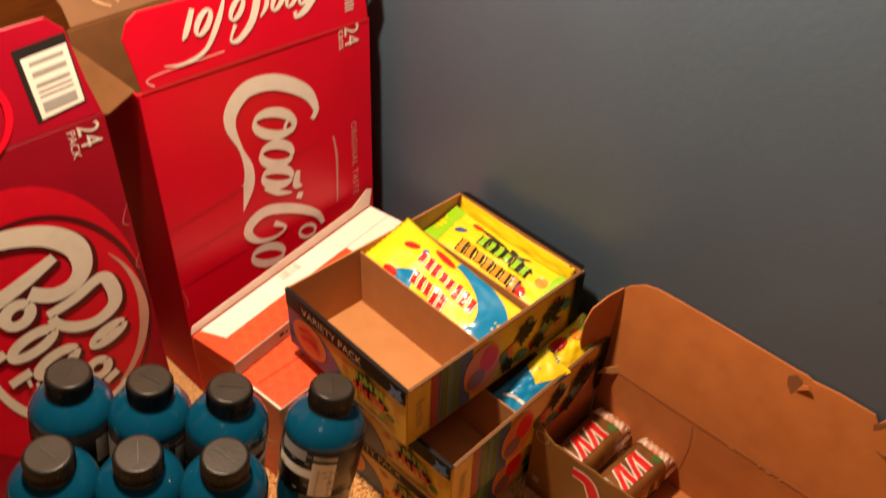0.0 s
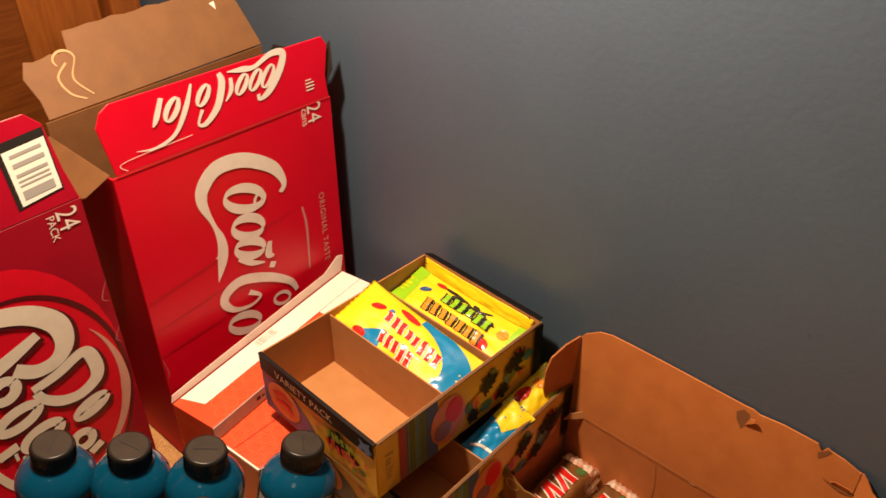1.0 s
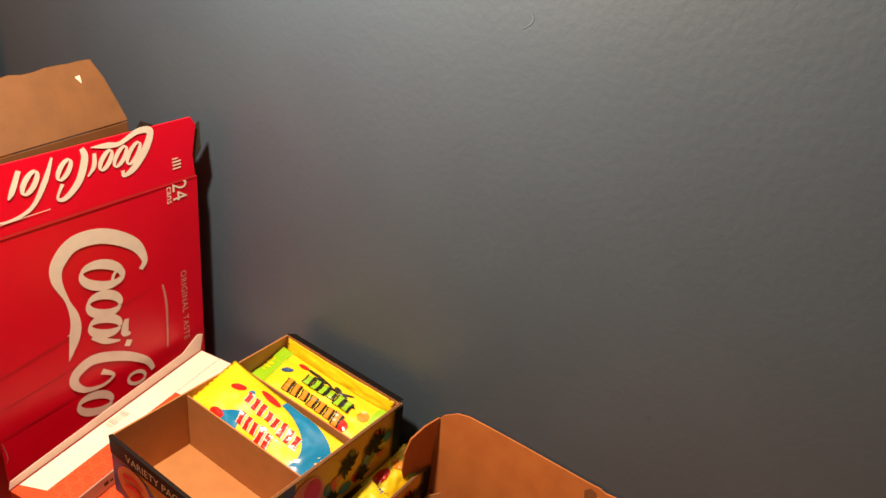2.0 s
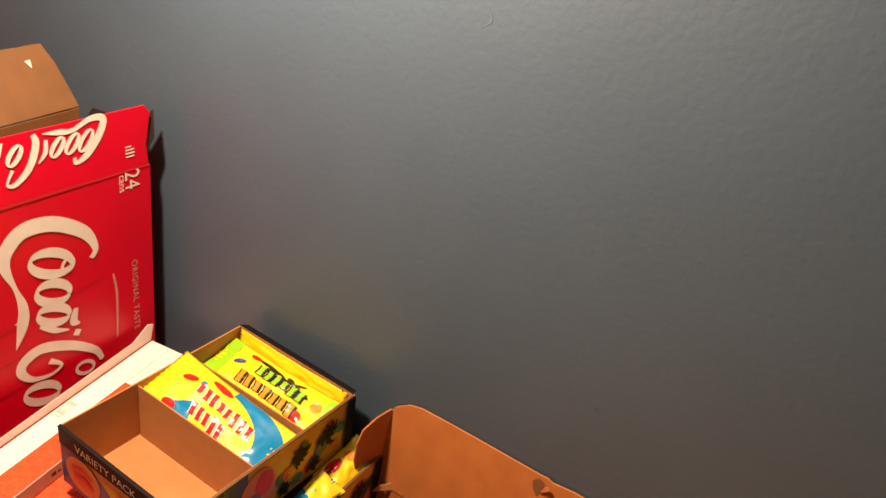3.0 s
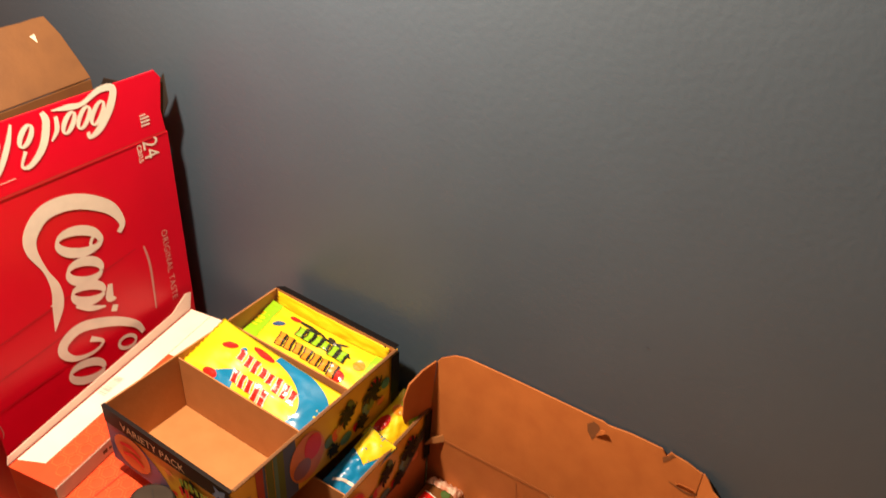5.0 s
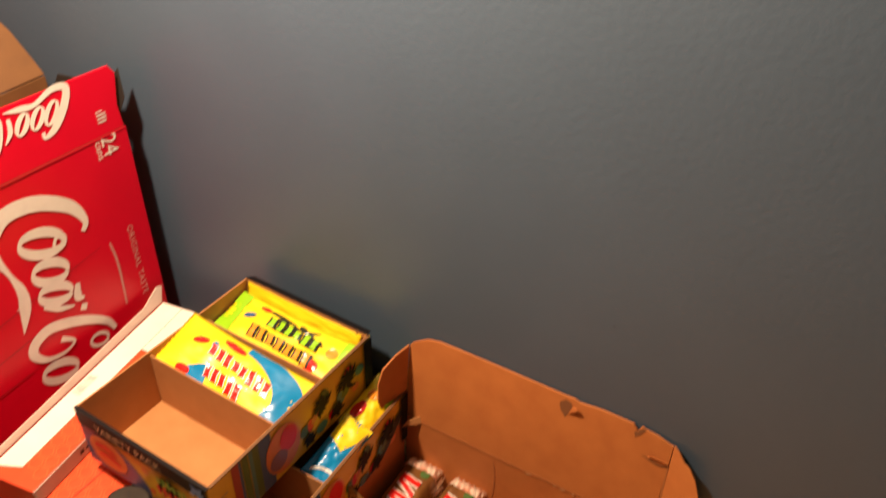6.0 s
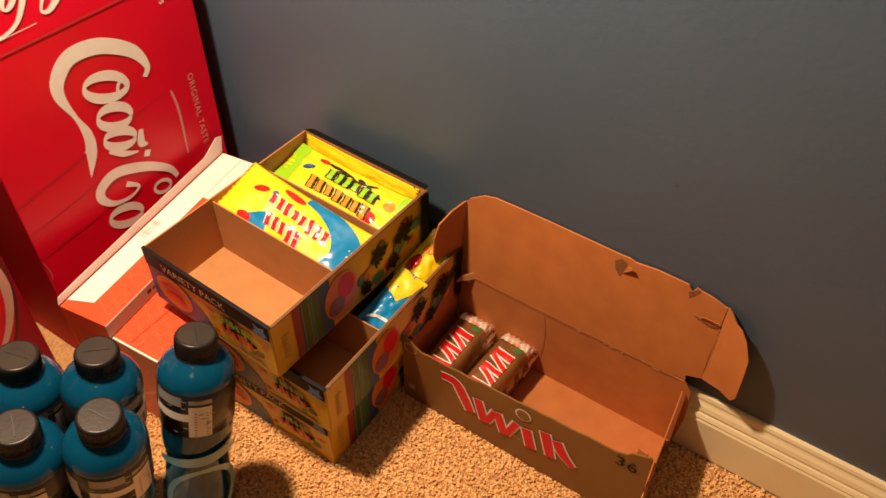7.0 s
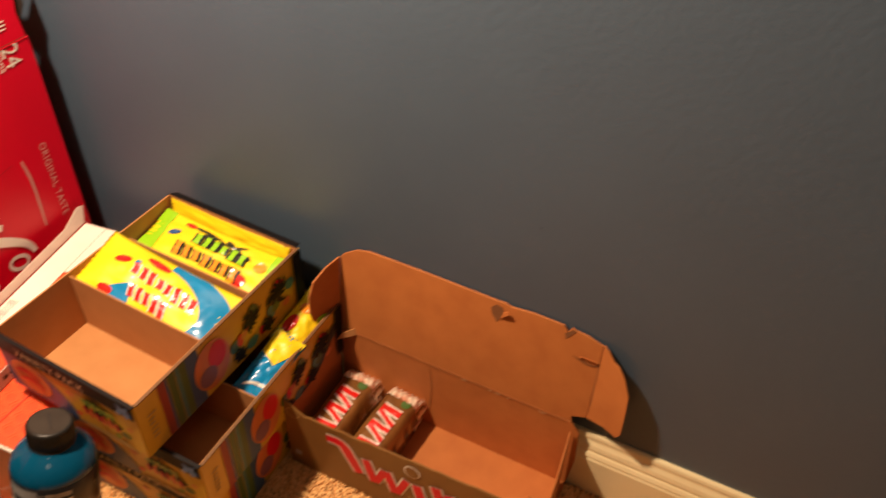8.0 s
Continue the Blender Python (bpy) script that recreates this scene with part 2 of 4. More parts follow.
# ---- the room ----
WX = 0.655
structure(part("floor", block(-2.2, 0.9, -2.2, 1.3, -0.12, -0.003), CARPET), "tan cut-pile carpet floor of the room", "floor")
structure(part("wall_east", block(WX, WX + 0.12, -2.2, 1.3, -0.05, 2.45), WALL), "matte blue-grey painted wall with fine roller texture", "wall")
# Unseen west and south walls and ceiling, added so lamp light bounces back.
structure(part("unseen_wall_west", block(-2.32, -2.2, -2.2, 1.3, -0.05, 2.45), WALL), "unseen plain blue-grey wall added to close the room", "wall")
structure(part("unseen_wall_south", block(-2.32, WX + 0.12, -2.32, -2.2, -0.05, 2.45), WALL), "unseen plain blue-grey wall added at the room's other end", "wall")
structure(part("ceiling", block(-2.32, WX + 0.12, -2.32, 1.42, 2.45, 2.55), PLAIN), "unseen plain pale ceiling added to close the room", "ceiling")
FY = 1.125
structure(part("wall_north", block(-2.32, -0.27, FY, FY + 0.12, -0.05, 2.45), WALL), "blue-grey wall holding the oak door", "wall")
structure(part("wall_north", block(-0.27, WX, FY + 0.002, FY + 0.122, 2.09, 2.45), WALL), "blue-grey wall piece above the oak door", "wall")
structure(part("wall_north", block(-0.27, WX, FY + 0.125, FY + 0.16, -0.05, 2.2), PLAIN), "plain backing behind the oak door", "wall")

door = thing("door_1", (0.6, FY, 0), "closed orange-brown oak door with framed rails", "door")
door["kind"] = "structure"
part("stile", block(-0.11, 0.0, 0.012, 0.05, 0.012, 2.03, 0.003), OAKV, door)
part("stile", block(-0.82, -0.71, 0.012, 0.05, 0.012, 2.03, 0.003), OAKV, door)
part("bottom_rail", block(-0.71, -0.11, 0.012, 0.05, 0.012, 0.62, 0.003), OAK, door)
part("panel", block(-0.71, -0.11, 0.022, 0.044, 0.62, 1.9, 0.004), OAKV, door)
part("top_rail", block(-0.71, -0.11, 0.012, 0.05, 1.9, 2.03, 0.003), OAK, door)
for x0, x1, z1 in ((0.004, 0.050, 2.09), (-0.875, -0.823, 2.09)):
    structure(part("trim", block(0.6 + x0, 0.6 + x1, FY - 0.014, FY + 0.05, 0, z1, 0.006), OAKV), "orange-brown oak door casing", "trim")


def moulding(y0, y1):
    """The stepped profile of the skirting, swept along the wall."""
    prof = [(0, 0), (-0.0125, 0), (-0.0125, 0.055), (-0.0112, 0.0575), (-0.0118, 0.060), (-0.0100, 0.064), (-0.0085, 0.0655), (-0.0090, 0.069),
            (-0.0078, 0.074), (-0.0056, 0.078), (-0.0050, 0.0805), (-0.0056, 0.083), (-0.0046, 0.0870), (-0.0030, 0.0885), (0, 0.0885)]
    bm = bmesh.new()
    ends = [[bm.verts.new((WX + 0.0005 + a, y, b)) for a, b in prof] for y in (y0, y1)]
    for i in range(len(prof) - 1):
        bm.faces.new((ends[0][i], ends[0][i + 1], ends[1][i + 1], ends[1][i]))
    bm.faces.new(ends[0])
    bm.faces.new(ends[1])
    return bm


structure(part("baseboard", moulding(-2.2, FY - 0.015), TRIM), "cream gloss-painted baseboard with stepped top moulding", "baseboard")


# faint scuffs on the wall
wall_put = plane_map((WX, 0, 0), (0, -1, 0), (0, 0, 1))
SCUFF = mat("grey_scuff", (0.066, 0.097, 0.138), 0.54)
CHALK = mat("pale_scuff", (0.096, 0.142, 0.198), 0.54)
scuff = thing("wall_scuff", (0, 0, 0), "thin curved dark scuff mark on the blue-grey wall", "mark")
part("smear", ribbon([(-0.338, 0.6620, 0.0002), (-0.319, 0.6640, 0.0008), (-0.306, 0.6590, 0.0003)], wall_put, 0.0003), SCUFF, scuff)
scuff["kind"] = "structure"
part("smear", disc(-0.124, 0.331, 0.0016, 0.0010, wall_put, 0.0006, rings=2, seg=10), SCUFF, scuff)
part("smear", ribbon([(-0.304, 0.652, 0.0002), (-0.301, 0.643, 0.0008), (-0.309, 0.635, 0.0002)], wall_put, 0.0003), CHALK, scuff)

# ---- tall drink cartons ----
CW, CD, CH = 0.267, 0.120, 0.395


def carton_shell(owner, colour, w=CW, d=CD, h=CH, right=None):
    """Four walls and a bottom of a tall open carton; x from 0 to w, front at y = 0, the top edge sloping from h to right."""
    t = 0.0016
    right = right or h
    part("front_panel", slab([(0, 0), (w, 0), (w, right), (0, h)], plane_map((0, 0, 0), (1, 0, 0), (0, 0, 1)), t), colour, owner)
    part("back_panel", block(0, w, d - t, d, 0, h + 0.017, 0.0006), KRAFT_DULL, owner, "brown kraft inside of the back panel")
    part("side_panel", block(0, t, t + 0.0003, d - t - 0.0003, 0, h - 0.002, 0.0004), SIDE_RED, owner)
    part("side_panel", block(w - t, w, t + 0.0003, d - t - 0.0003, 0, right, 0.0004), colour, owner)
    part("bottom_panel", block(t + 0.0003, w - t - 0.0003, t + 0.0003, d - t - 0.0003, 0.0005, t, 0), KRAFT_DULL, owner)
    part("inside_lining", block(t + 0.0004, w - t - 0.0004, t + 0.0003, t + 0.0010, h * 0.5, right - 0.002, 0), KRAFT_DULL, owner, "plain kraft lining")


def wavy(a0, a1, b, n, amp, seed):
    """A torn edge from a0 to a1 about height b."""
    r = random.Random(seed)
    return [(a0 + (a1 - a0) * i / n, b + amp * r.uniform(-1, 1)) for i in range(n + 1)]


# red cola carton
cola = thing("drink_carton", (0.356, 0.679, 0), "tall bright red empty 24-can soda carton with torn open top", "carton", "drink cartons")
CW = 0.269
carton_shell(cola, COLA_RED, w=CW, h=0.392, right=0.381)
face = plane_map((0, 0, 0), (1, 0, 0), (0, 0, 1))
# front flap standing up, printed upside down
flap_plane = plane_map((0, -0.0002, 0.3925), (1, 0, -0.0405), (0, 0.002, 0.0655))


def fl(a, b, c=0.0):
    return flap_plane(a, b * 0.86, c)


fa = part("front_flap", slab([(0.004, 0), (CW - 0.002, 0), (CW - 0.004, 0.03), (CW + 0.003, 0.070), (CW - 0.004, 0.082), (0.014, 0.083), (0.004, 0.076), (-0.003, 0.06), (0.002, 0.02)], fl, 0.0014), COLA_RED, cola)
bk = plane_map((0.006, CD - 0.002, CH + 0.016), (1, 0, 0), (0, 0.040, 0.060))
edge = wavy(0.250, 0.052, 0.079, 14, 0.0016, 3) + wavy(0.048, 0.002, 0.062, 5, 0.004, 4)
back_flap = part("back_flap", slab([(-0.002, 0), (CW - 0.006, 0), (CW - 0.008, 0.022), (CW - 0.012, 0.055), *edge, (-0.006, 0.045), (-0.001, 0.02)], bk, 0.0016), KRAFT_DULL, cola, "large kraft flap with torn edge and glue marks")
GLUE = mat("torn_paper_glue_mark", (0.44, 0.27, 0.12), 0.7)
part("glue_mark", ribbon(arc(0.040, 0.052, 0.011, 0.009, 210, -40, 0.0008, 0.0014, 0.0006) + [(0.040, 0.030, 0.001), (0.052, 0.010, 0.0008)], bk, 0.0006), GLUE, back_flap)
part("glue_mark", ribbon([(0.040, 0.048, 0.0012), (0.026, 0.036, 0.0011), (0.030, 0.018, 0.0012), (0.043, 0.008, 0.0008)], bk, 0.0006), GLUE, back_flap)
part("glue_mark", sheet([(0.222, 0.062), (0.229, 0.063), (0.227, 0.053)], bk, 0.0006), mat("white_paper_speck", (0.75, 0.66, 0.52), 0.7), back_flap)
sf = plane_map((-0.0004, 0.0, CH), (0, 1, 0), (-0.040, 0, -0.030))
part("side_flap", slab([(0.002, 0), (CD - 0.002, 0.0), (CD + 0.02, 0.035), (CD + 0.004, 0.050), (0.045, 0.052), (0.012, 0.030)], sf, -0.0014), KRAFT_DULL, cola, "kraft side flap folded outwards")
sr = plane_map((CW + 0.0004, 0.0, CH), (0, 1, 0), (0.012, 0, 0.060))
# This flap is coloured near black to stand for shade beside the wall.
part("side_flap", slab([(0.004, 0), (CD - 0.01, 0), (CD - 0.02, 0.020), (0.020, 0.028), (0.004, 0.050), (-0.004, 0.020)], sr, 0.0014), DARK_EDGE, cola, "side flap against the wall, its shade painted near black")
part("crease", ribbon([(0.003, 0.001, 0.0012), (0.13, 0.0006, 0.0014), (CW - 0.003, 0.001, 0.0010)], fl, 0.0007), mat("scored_fold", (0.45, 0.02, 0.02), 0.6), fa)


def strokes(put, owner, ink, lines, lift=0.0007, swell=1.0):
    for pts in lines:
        part("emblem_stroke", ribbon([(a, b, w * swell) for a, b, w in pts], put, lift), ink, owner)


def hoop(ca, cb, ra, rb, tilt, w0, w1, n=15):
    """Points of a closed tilted ellipse, thick on two sides and thin between."""
    ct, st = math.cos(radians(tilt)), math.sin(radians(tilt))
    out = []
    for i in range(n):
        k = 2 * math.pi * i / (n - 1)
        x, y = ra * math.cos(k), rb * math.sin(k)
        out.append((ca + x * ct - y * st, cb + x * st + y * ct, w0 + (w1 - w0) * abs(math.sin(k))))
    return out


# the carton's white ornament: two large crescents, hoops and a tail, running down the face
strokes(lambda a, b, c=0.0: face(a - 0.356, b, c), cola, WHITE_INK, (
    [(0.540, 0.293, 0.0030), (0.546, 0.304, 0.0040), (0.533, 0.329, 0.0072), (0.499, 0.352, 0.0085), (0.466, 0.357, 0.0090), (0.446, 0.343, 0.0085), (0.441, 0.324, 0.0060),
     (0.449, 0.295, 0.0025), (0.455, 0.269, 0.0055), (0.452, 0.246, 0.0065), (0.442, 0.220, 0.0004)],
    [(0.444, 0.252, 0.0004), (0.452, 0.252, 0.0030), (0.456, 0.254, 0.0040)],
    hoop(0.492, 0.307, 0.026, 0.0125, -27, 0.0022, 0.0056), hoop(0.511, 0.297, 0.0085, 0.0065, 60, 0.0016, 0.0020),
    hoop(0.491, 0.270, 0.021, 0.0115, -27, 0.0022, 0.0056),
    hoop(0.489, 0.242, 0.020, 0.0095, -27, 0.0020, 0.0056), [(0.472, 0.236, 0.0030), (0.488, 0.222, 0.0036), (0.505, 0.214, 0.0010)], [(0.516, 0.238, 0.0030), (0.512, 0.222, 0.0050), (0.519, 0.216, 0.0014)],
    [(0.5115, 0.207, 0.0040), (0.5185, 0.203, 0.0040)],
    [(0.545, 0.150, 0.0030), (0.536, 0.168, 0.0045), (0.508, 0.190, 0.0060), (0.472, 0.206, 0.0066), (0.450, 0.201, 0.0066), (0.444, 0.188, 0.0054), (0.456, 0.172, 0.0034), (0.478, 0.166, 0.0022), (0.492, 0.172, 0.0020), (0.478, 0.185, 0.0036)],
    hoop(0.466, 0.146, 0.022, 0.0110, -25, 0.0022, 0.0052), hoop(0.522, 0.150, 0.012, 0.0080, -25, 0.0018, 0.0024)))
# the same ornament on the flap, smaller and turned over
strokes(lambda a, b, c=0.0: fl(a - 0.356, (b - 0.396) / 0.86 + (a - 0.356) * 0.046, c), fa, WHITE_INK, (
    [(0.497, 0.456, 0.0004), (0.515, 0.453, 0.0030), (0.530, 0.451, 0.0024), (0.552, 0.458, 0.0032), (0.567, 0.454, 0.0040), (0.560, 0.437, 0.0046), (0.544, 0.420, 0.0040), (0.531, 0.415, 0.0020), (0.530, 0.421, 0.0022)],
    hoop(0.545, 0.436, 0.0125, 0.0050, 52, 0.0010, 0.0026), hoop(0.529, 0.437, 0.0115, 0.0048, 52, 0.0010, 0.0026), hoop(0.512, 0.438, 0.0110, 0.0046, 52, 0.0010, 0.0028),
    [(0.500, 0.449, 0.0020), (0.498, 0.436, 0.0026), (0.490, 0.427, 0.0008)],
    [(0.487, 0.458, 0.0024), (0.489, 0.447, 0.0040), (0.480, 0.426, 0.0040), (0.464, 0.413, 0.0028), (0.455, 0.415, 0.0014), (0.462, 0.428, 0.0020)],
    hoop(0.466, 0.442, 0.0110, 0.0048, 52, 0.0010, 0.0028), [(0.455, 0.458, 0.0012), (0.445, 0.437, 0.0030), (0.428, 0.415, 0.0022), (0.405, 0.409, 0.0014), (0.385, 0.413, 0.0003)],
    hoop(0.430, 0.440, 0.0120, 0.0052, 52, 0.0012, 0.0030), [(0.421, 0.455, 0.0026), (0.412, 0.437, 0.0030), (0.407, 0.430, 0.0008)]))
part("outline_bar", ribbon([(0.211, 0.260, 0.0012), (0.2145, 0.229, 0.0016), (0.212, 0.170, 0.0010)], face, 0.0006), mat("rubbed_pink_ink", (0.62, 0.30, 0.26), 0.5), cola)
up = plane_map((0, 0, 0), (1, 0, 0), (0, 0, 1))
writing("ORIGINAL TASTE", 0.0115, up, 0.2375, 0.266, mat("faded_pink_ink", (0.66, 0.34, 0.30), 0.5), cola, turn=-90, spacing=1.15)
writing("24", 0.028, up, 0.2335, 0.3825, WHITE_INK, cola, turn=-90, wide=0.85)
writing("cans", 0.0125, up, 0.2255, 0.3805, WHITE_INK, cola, turn=-90)
part("fine_print", bars(0.236, 0.018, 0, 0.0045, 4, fl, 0.0008, 5, 0.013, 0.002), WHITE_INK, fa)
part("score_outline", ribbon([(0.016, 0.003, 0.0004), (0.015, 0.014, 0.0004), (0.09, 0.017, 0.0004)], fl, 0.0006), WHITE_INK, fa)
CREASE = mat("worn_red_crease", (0.46, 0.002, 0.013), 0.5)
part("crease", ribbon([(0.0, 0.238, 0.0006), (0.10, 0.250, 0.0009), (0.20, 0.262, 0.0004)], face, 0.00015), CREASE, cola)
part("crease", ribbon([(0.0, 0.165, 0.0005), (0.05, 0.168, 0.0010), (0.10, 0.170, 0.0003)], face, 0.00015), CREASE, cola)

SCRATCH = mat("worn_board_edge", (0.50, 0.20, 0.17), 0.7)
rw = random.Random(41)
for k in range(1):
    z0 = rw.uniform(0.03, 0.30)
    part("edge_scratch", ribbon([(0.001 + rw.uniform(0, 0.004), z0, 0.0002), (0.003 + rw.uniform(0, 0.006), z0 + 0.008, 0.0005), (0.001, z0 + rw.uniform(0.012, 0.03), 0.0002)], face, 0.0006, 4), SCRATCH, cola)
for z0, z1, x1 in ((0.112, 0.120, 0.230), (0.060, 0.066, 0.20), (0.200, 0.206, 0.16)):
    part("crease", ribbon([(0.002, z0, 0.0004), (x1 * 0.5, (z0 + z1) / 2 + 0.004, 0.0009), (x1, z1 + 0.012, 0.0003)], face, 0.00015), CREASE, cola)

# maroon soda carton
CW = 0.267
sp = thing("drink_carton", (0.0515, 0.668, 0), "tall maroon 24-pack soda carton with white emblem, opened top", "carton", "drink cartons")
carton_shell(sp, MAROON)
mf = plane_map((0, -0.0002, 0.3955), (1, 0, 0), (0, 0.012, 0.084))
mflap = part("front_flap", slab([(0.001, 0), (CW - 0.001, 0), (CW - 0.006, 0.03), (CW - 0.010, 0.074), (CW - 0.022, 0.087), (0.02, 0.088), (0.006, 0.078)], mf, 0.0014), MAROON, sp)
mb = plane_map((0.0, CD - 0.002, CH + 0.024), (1, 0, 0), (0, 0.055, 0.045))
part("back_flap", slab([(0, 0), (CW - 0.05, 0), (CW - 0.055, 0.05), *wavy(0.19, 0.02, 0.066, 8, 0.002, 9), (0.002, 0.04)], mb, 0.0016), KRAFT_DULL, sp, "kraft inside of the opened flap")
def dp(a, b, c=0.0):
    return face(a - 0.0515, b - 0.006, c)


part("emblem_disc", disc(0.213, 0.213, 0.103, 0.156, dp, 0.0002), RED, sp)
part("emblem_rim", ribbon(arc(0.215, 0.200, 0.100, 0.135, 170, -80, 0.0005, 0.0028, 0.0010, 21), dp, 0.0004), MAROON_DK, sp)
part("emblem_rim", ribbon(arc(0.226, 0.196, 0.083, 0.105, 40, -60, 0.0004, 0.0052, 0.0030, 17), dp, 0.0005), mat("pale_rim_ink", (0.72, 0.38, 0.28), 0.4), sp)
part("emblem_rim", ribbon(arc(0.235, 0.200, 0.075, 0.109, -60, -175, 0.0030, 0.0055, 0.0030, 17), dp, 0.0006), CREAM_INK, sp)
# cream ornament: slanting bars with rounded bows, each with a dark shadow
BOWS = (
    [(0.160, 0.312, 0.0060), (0.186, 0.326, 0.0080), (0.212, 0.324, 0.0090), (0.242, 0.311, 0.0100), (0.262, 0.289, 0.0105), (0.264, 0.265, 0.0095), (0.252, 0.250, 0.0080), (0.232, 0.249, 0.0075), (0.214, 0.262, 0.0070)],
    [(0.243, 0.287, 0.0050), (0.216, 0.277, 0.0070), (0.186, 0.268, 0.0075), (0.150, 0.258, 0.0060)],
    [(0.222, 0.230, 0.0050), (0.248, 0.234, 0.0055), (0.276, 0.243, 0.0060), (0.284, 0.228, 0.0070), (0.282, 0.207, 0.0070), (0.263, 0.197, 0.0062), (0.244, 0.201, 0.0060), (0.229, 0.214, 0.0050), (0.224, 0.226, 0.0045)],
    hoop(0.268, 0.175, 0.0170, 0.0060, 14, 0.0040, 0.0058),
    hoop(0.199, 0.246, 0.0115, 0.0105, 30, 0.0046, 0.0058),
    hoop(0.202, 0.208, 0.0200, 0.0095, 10, 0.0046, 0.0058), [(0.165, 0.210, 0.0050), (0.178, 0.213, 0.0050)],
    hoop(0.216, 0.174, 0.0190, 0.0095, 10, 0.0046, 0.0058), [(0.172, 0.176, 0.0052), (0.192, 0.179, 0.0052)],
    hoop(0.249, 0.140, 0.0100, 0.0100, 30, 0.0044, 0.0050),
    [(0.252, 0.118, 0.0046), (0.266, 0.124, 0.0046)])
strokes(lambda a, b, c=0.0: dp(a + 0.0030, b - 0.0045, c), sp, MAROON_DK, BOWS, 0.0010, 1.15)
strokes(dp, sp, CREAM_INK, BOWS, 0.0016, 1.0)
part("fine_print", bars(0.134, 0.156, 0.006, -0.0075, 5, face, 0.0022, 8, 0.005, 0.010), WHITE_INK, sp)
for k in range(2):
    z0 = rw.uniform(0.03, 0.37)
    part("edge_scratch", ribbon([(CW - 0.001 - rw.uniform(0, 0.004), z0, 0.0002), (CW - 0.003 - rw.uniform(0, 0.008), z0 + 0.006, 0.0005), (CW - 0.001, z0 + rw.uniform(0.012, 0.03), 0.0002)], face, 0.0024, 4), SCRATCH, sp)
writing("24", 0.028, up, 0.241, 0.392, WHITE_INK, sp, turn=-90, wide=0.8)
writing("PACK", 0.0105, up, 0.232, 0.390, WHITE_INK, sp, turn=-90)
code = part("barcode_border", sheet([(0.214, 0.010), (0.256, 0.014), (0.256, 0.072), (0.213, 0.070)], mf, 0.0006), DARK_EDGE, mflap)
part("barcode_panel", sheet([(0.218, 0.012), (0.2545, 0.0155), (0.2545, 0.064), (0.217, 0.062)], mf, 0.0010), WHITE_BOARD, mflap)
for i, (b0, h) in enumerate(((0.017, 0.008), (0.029, 0.0016), (0.033, 0.0016), (0.0375, 0.003), (0.046, 0.004), (0.055, 0.003))):
    part("barcode_bar", sheet([(0.222, b0), (0.250, b0 + 0.0015), (0.250, b0 + h + 0.0015), (0.222, b0 + h)], mf, 0.0013), LABEL_GREY, mflap)
part("flap_ring", ribbon(arc(0.150, 0.032, 0.046, 0.040, 110, -120, 0.001, 0.003, 0.001, 13), mf, 0.0008), RED, mflap)
part("flap_ring", ribbon(arc(0.135, 0.030, 0.040, 0.034, 120, -120, 0.001, 0.004, 0.001, 13), mf, 0.0011), WHITE_INK, mflap)

# ---- orange and white snack cartons ----
def hexes(owner, put, a0, a1, b0, b1, r):
    """Honeycomb outline pattern."""
    row = 0
    b = b0 + r
    bm = bmesh.new()
    while b < b1 - r * 0.8:
        a = a0 + r + (row % 2) * r * 0.95
        while a < a1 - r * 0.8:
            ring = []
            for k in range(6):
                q = radians(60 * k + 30)
                ring.append([bm.verts.new(put(a + r * f * math.cos(q), b + r * f * math.sin(q), 0.0006)) for f in (0.98, 0.80)])
            for k in range(6):
                bm.faces.new((ring[k][0], ring[(k + 1) % 6][0], ring[(k + 1) % 6][1], ring[k][1]))
            a += r * 1.9
        b += r * 1.65
        row += 1
    part("honeycomb_print", bm, ORANGE_LT, owner)


low = thing("snack_carton", (0.3470, 0.5050, 0), "orange-red honeycomb printed snack carton lying under another", "carton", "snack cartons", turn=4)
part("body", block(0, 0.255, 0.0, 0.135, 0, 0.129, 0.0015), ORANGE_INK, low)
part("front_panel", block(-0.0006, 0.2556, -0.0012, -0.0002, 0.001, 0.1285, 0.0003), mat("greyish_carton_side", (0.50, 0.40, 0.31), 0.5), low, "pale printed carton side")
hexes(low, plane_map((0, 0, 0.129), (1, 0, 0), (0, 1, 0)), 0.002, 0.14, 0.002, 0.080, 0.0080)
part("crease", ribbon([(0.004, 0.040, 0.0005), (0.060, 0.036, 0.0008), (0.120, 0.033, 0.0005)], plane_map((0, 0, 0.129), (1, 0, 0), (0, 1, 0)), 0.0009), mat("pressed_orange_fold", (0.58, 0.05, 0.015), 0.5), low)
part("cut_edge", block(-0.0010, 0.0012, -0.0014, 0.060, 0.1270, 0.1302, 0.0004), WHITE_BOARD, low, "bare white cut edge")
upc = thing("snack_carton", (0.3405, 0.5665, 0.1295), "white and orange snack carton with raised back flap", "carton", "snack cartons", turn=8)
part("body", block(0, 0.278, 0.0, 0.060, 0, 0.020, 0.0010), ORANGE_INK, upc)
top = plane_map((0, 0, 0.020), (1, 0, 0), (0, 1, 0))
part("white_strip", sheet([(0.010, 0.059), (0.019, 0.031), (0.277, 0.031), (0.277, 0.059)], top, 0.0004), WHITE_BOARD, upc, "bare white printed strip")
part("white_strip", sheet([(0.200, 0.0015), (0.277, 0.0015), (0.277, 0.0305), (0.200, 0.0305)], top, 0.0004), WHITE_BOARD, upc, "bare white printed strip")
hexes(upc, top, 0.012, 0.15, 0.001, 0.031, 0.0080)
side = plane_map((0, 0, 0), (1, 0, 0), (0, 0, 1))
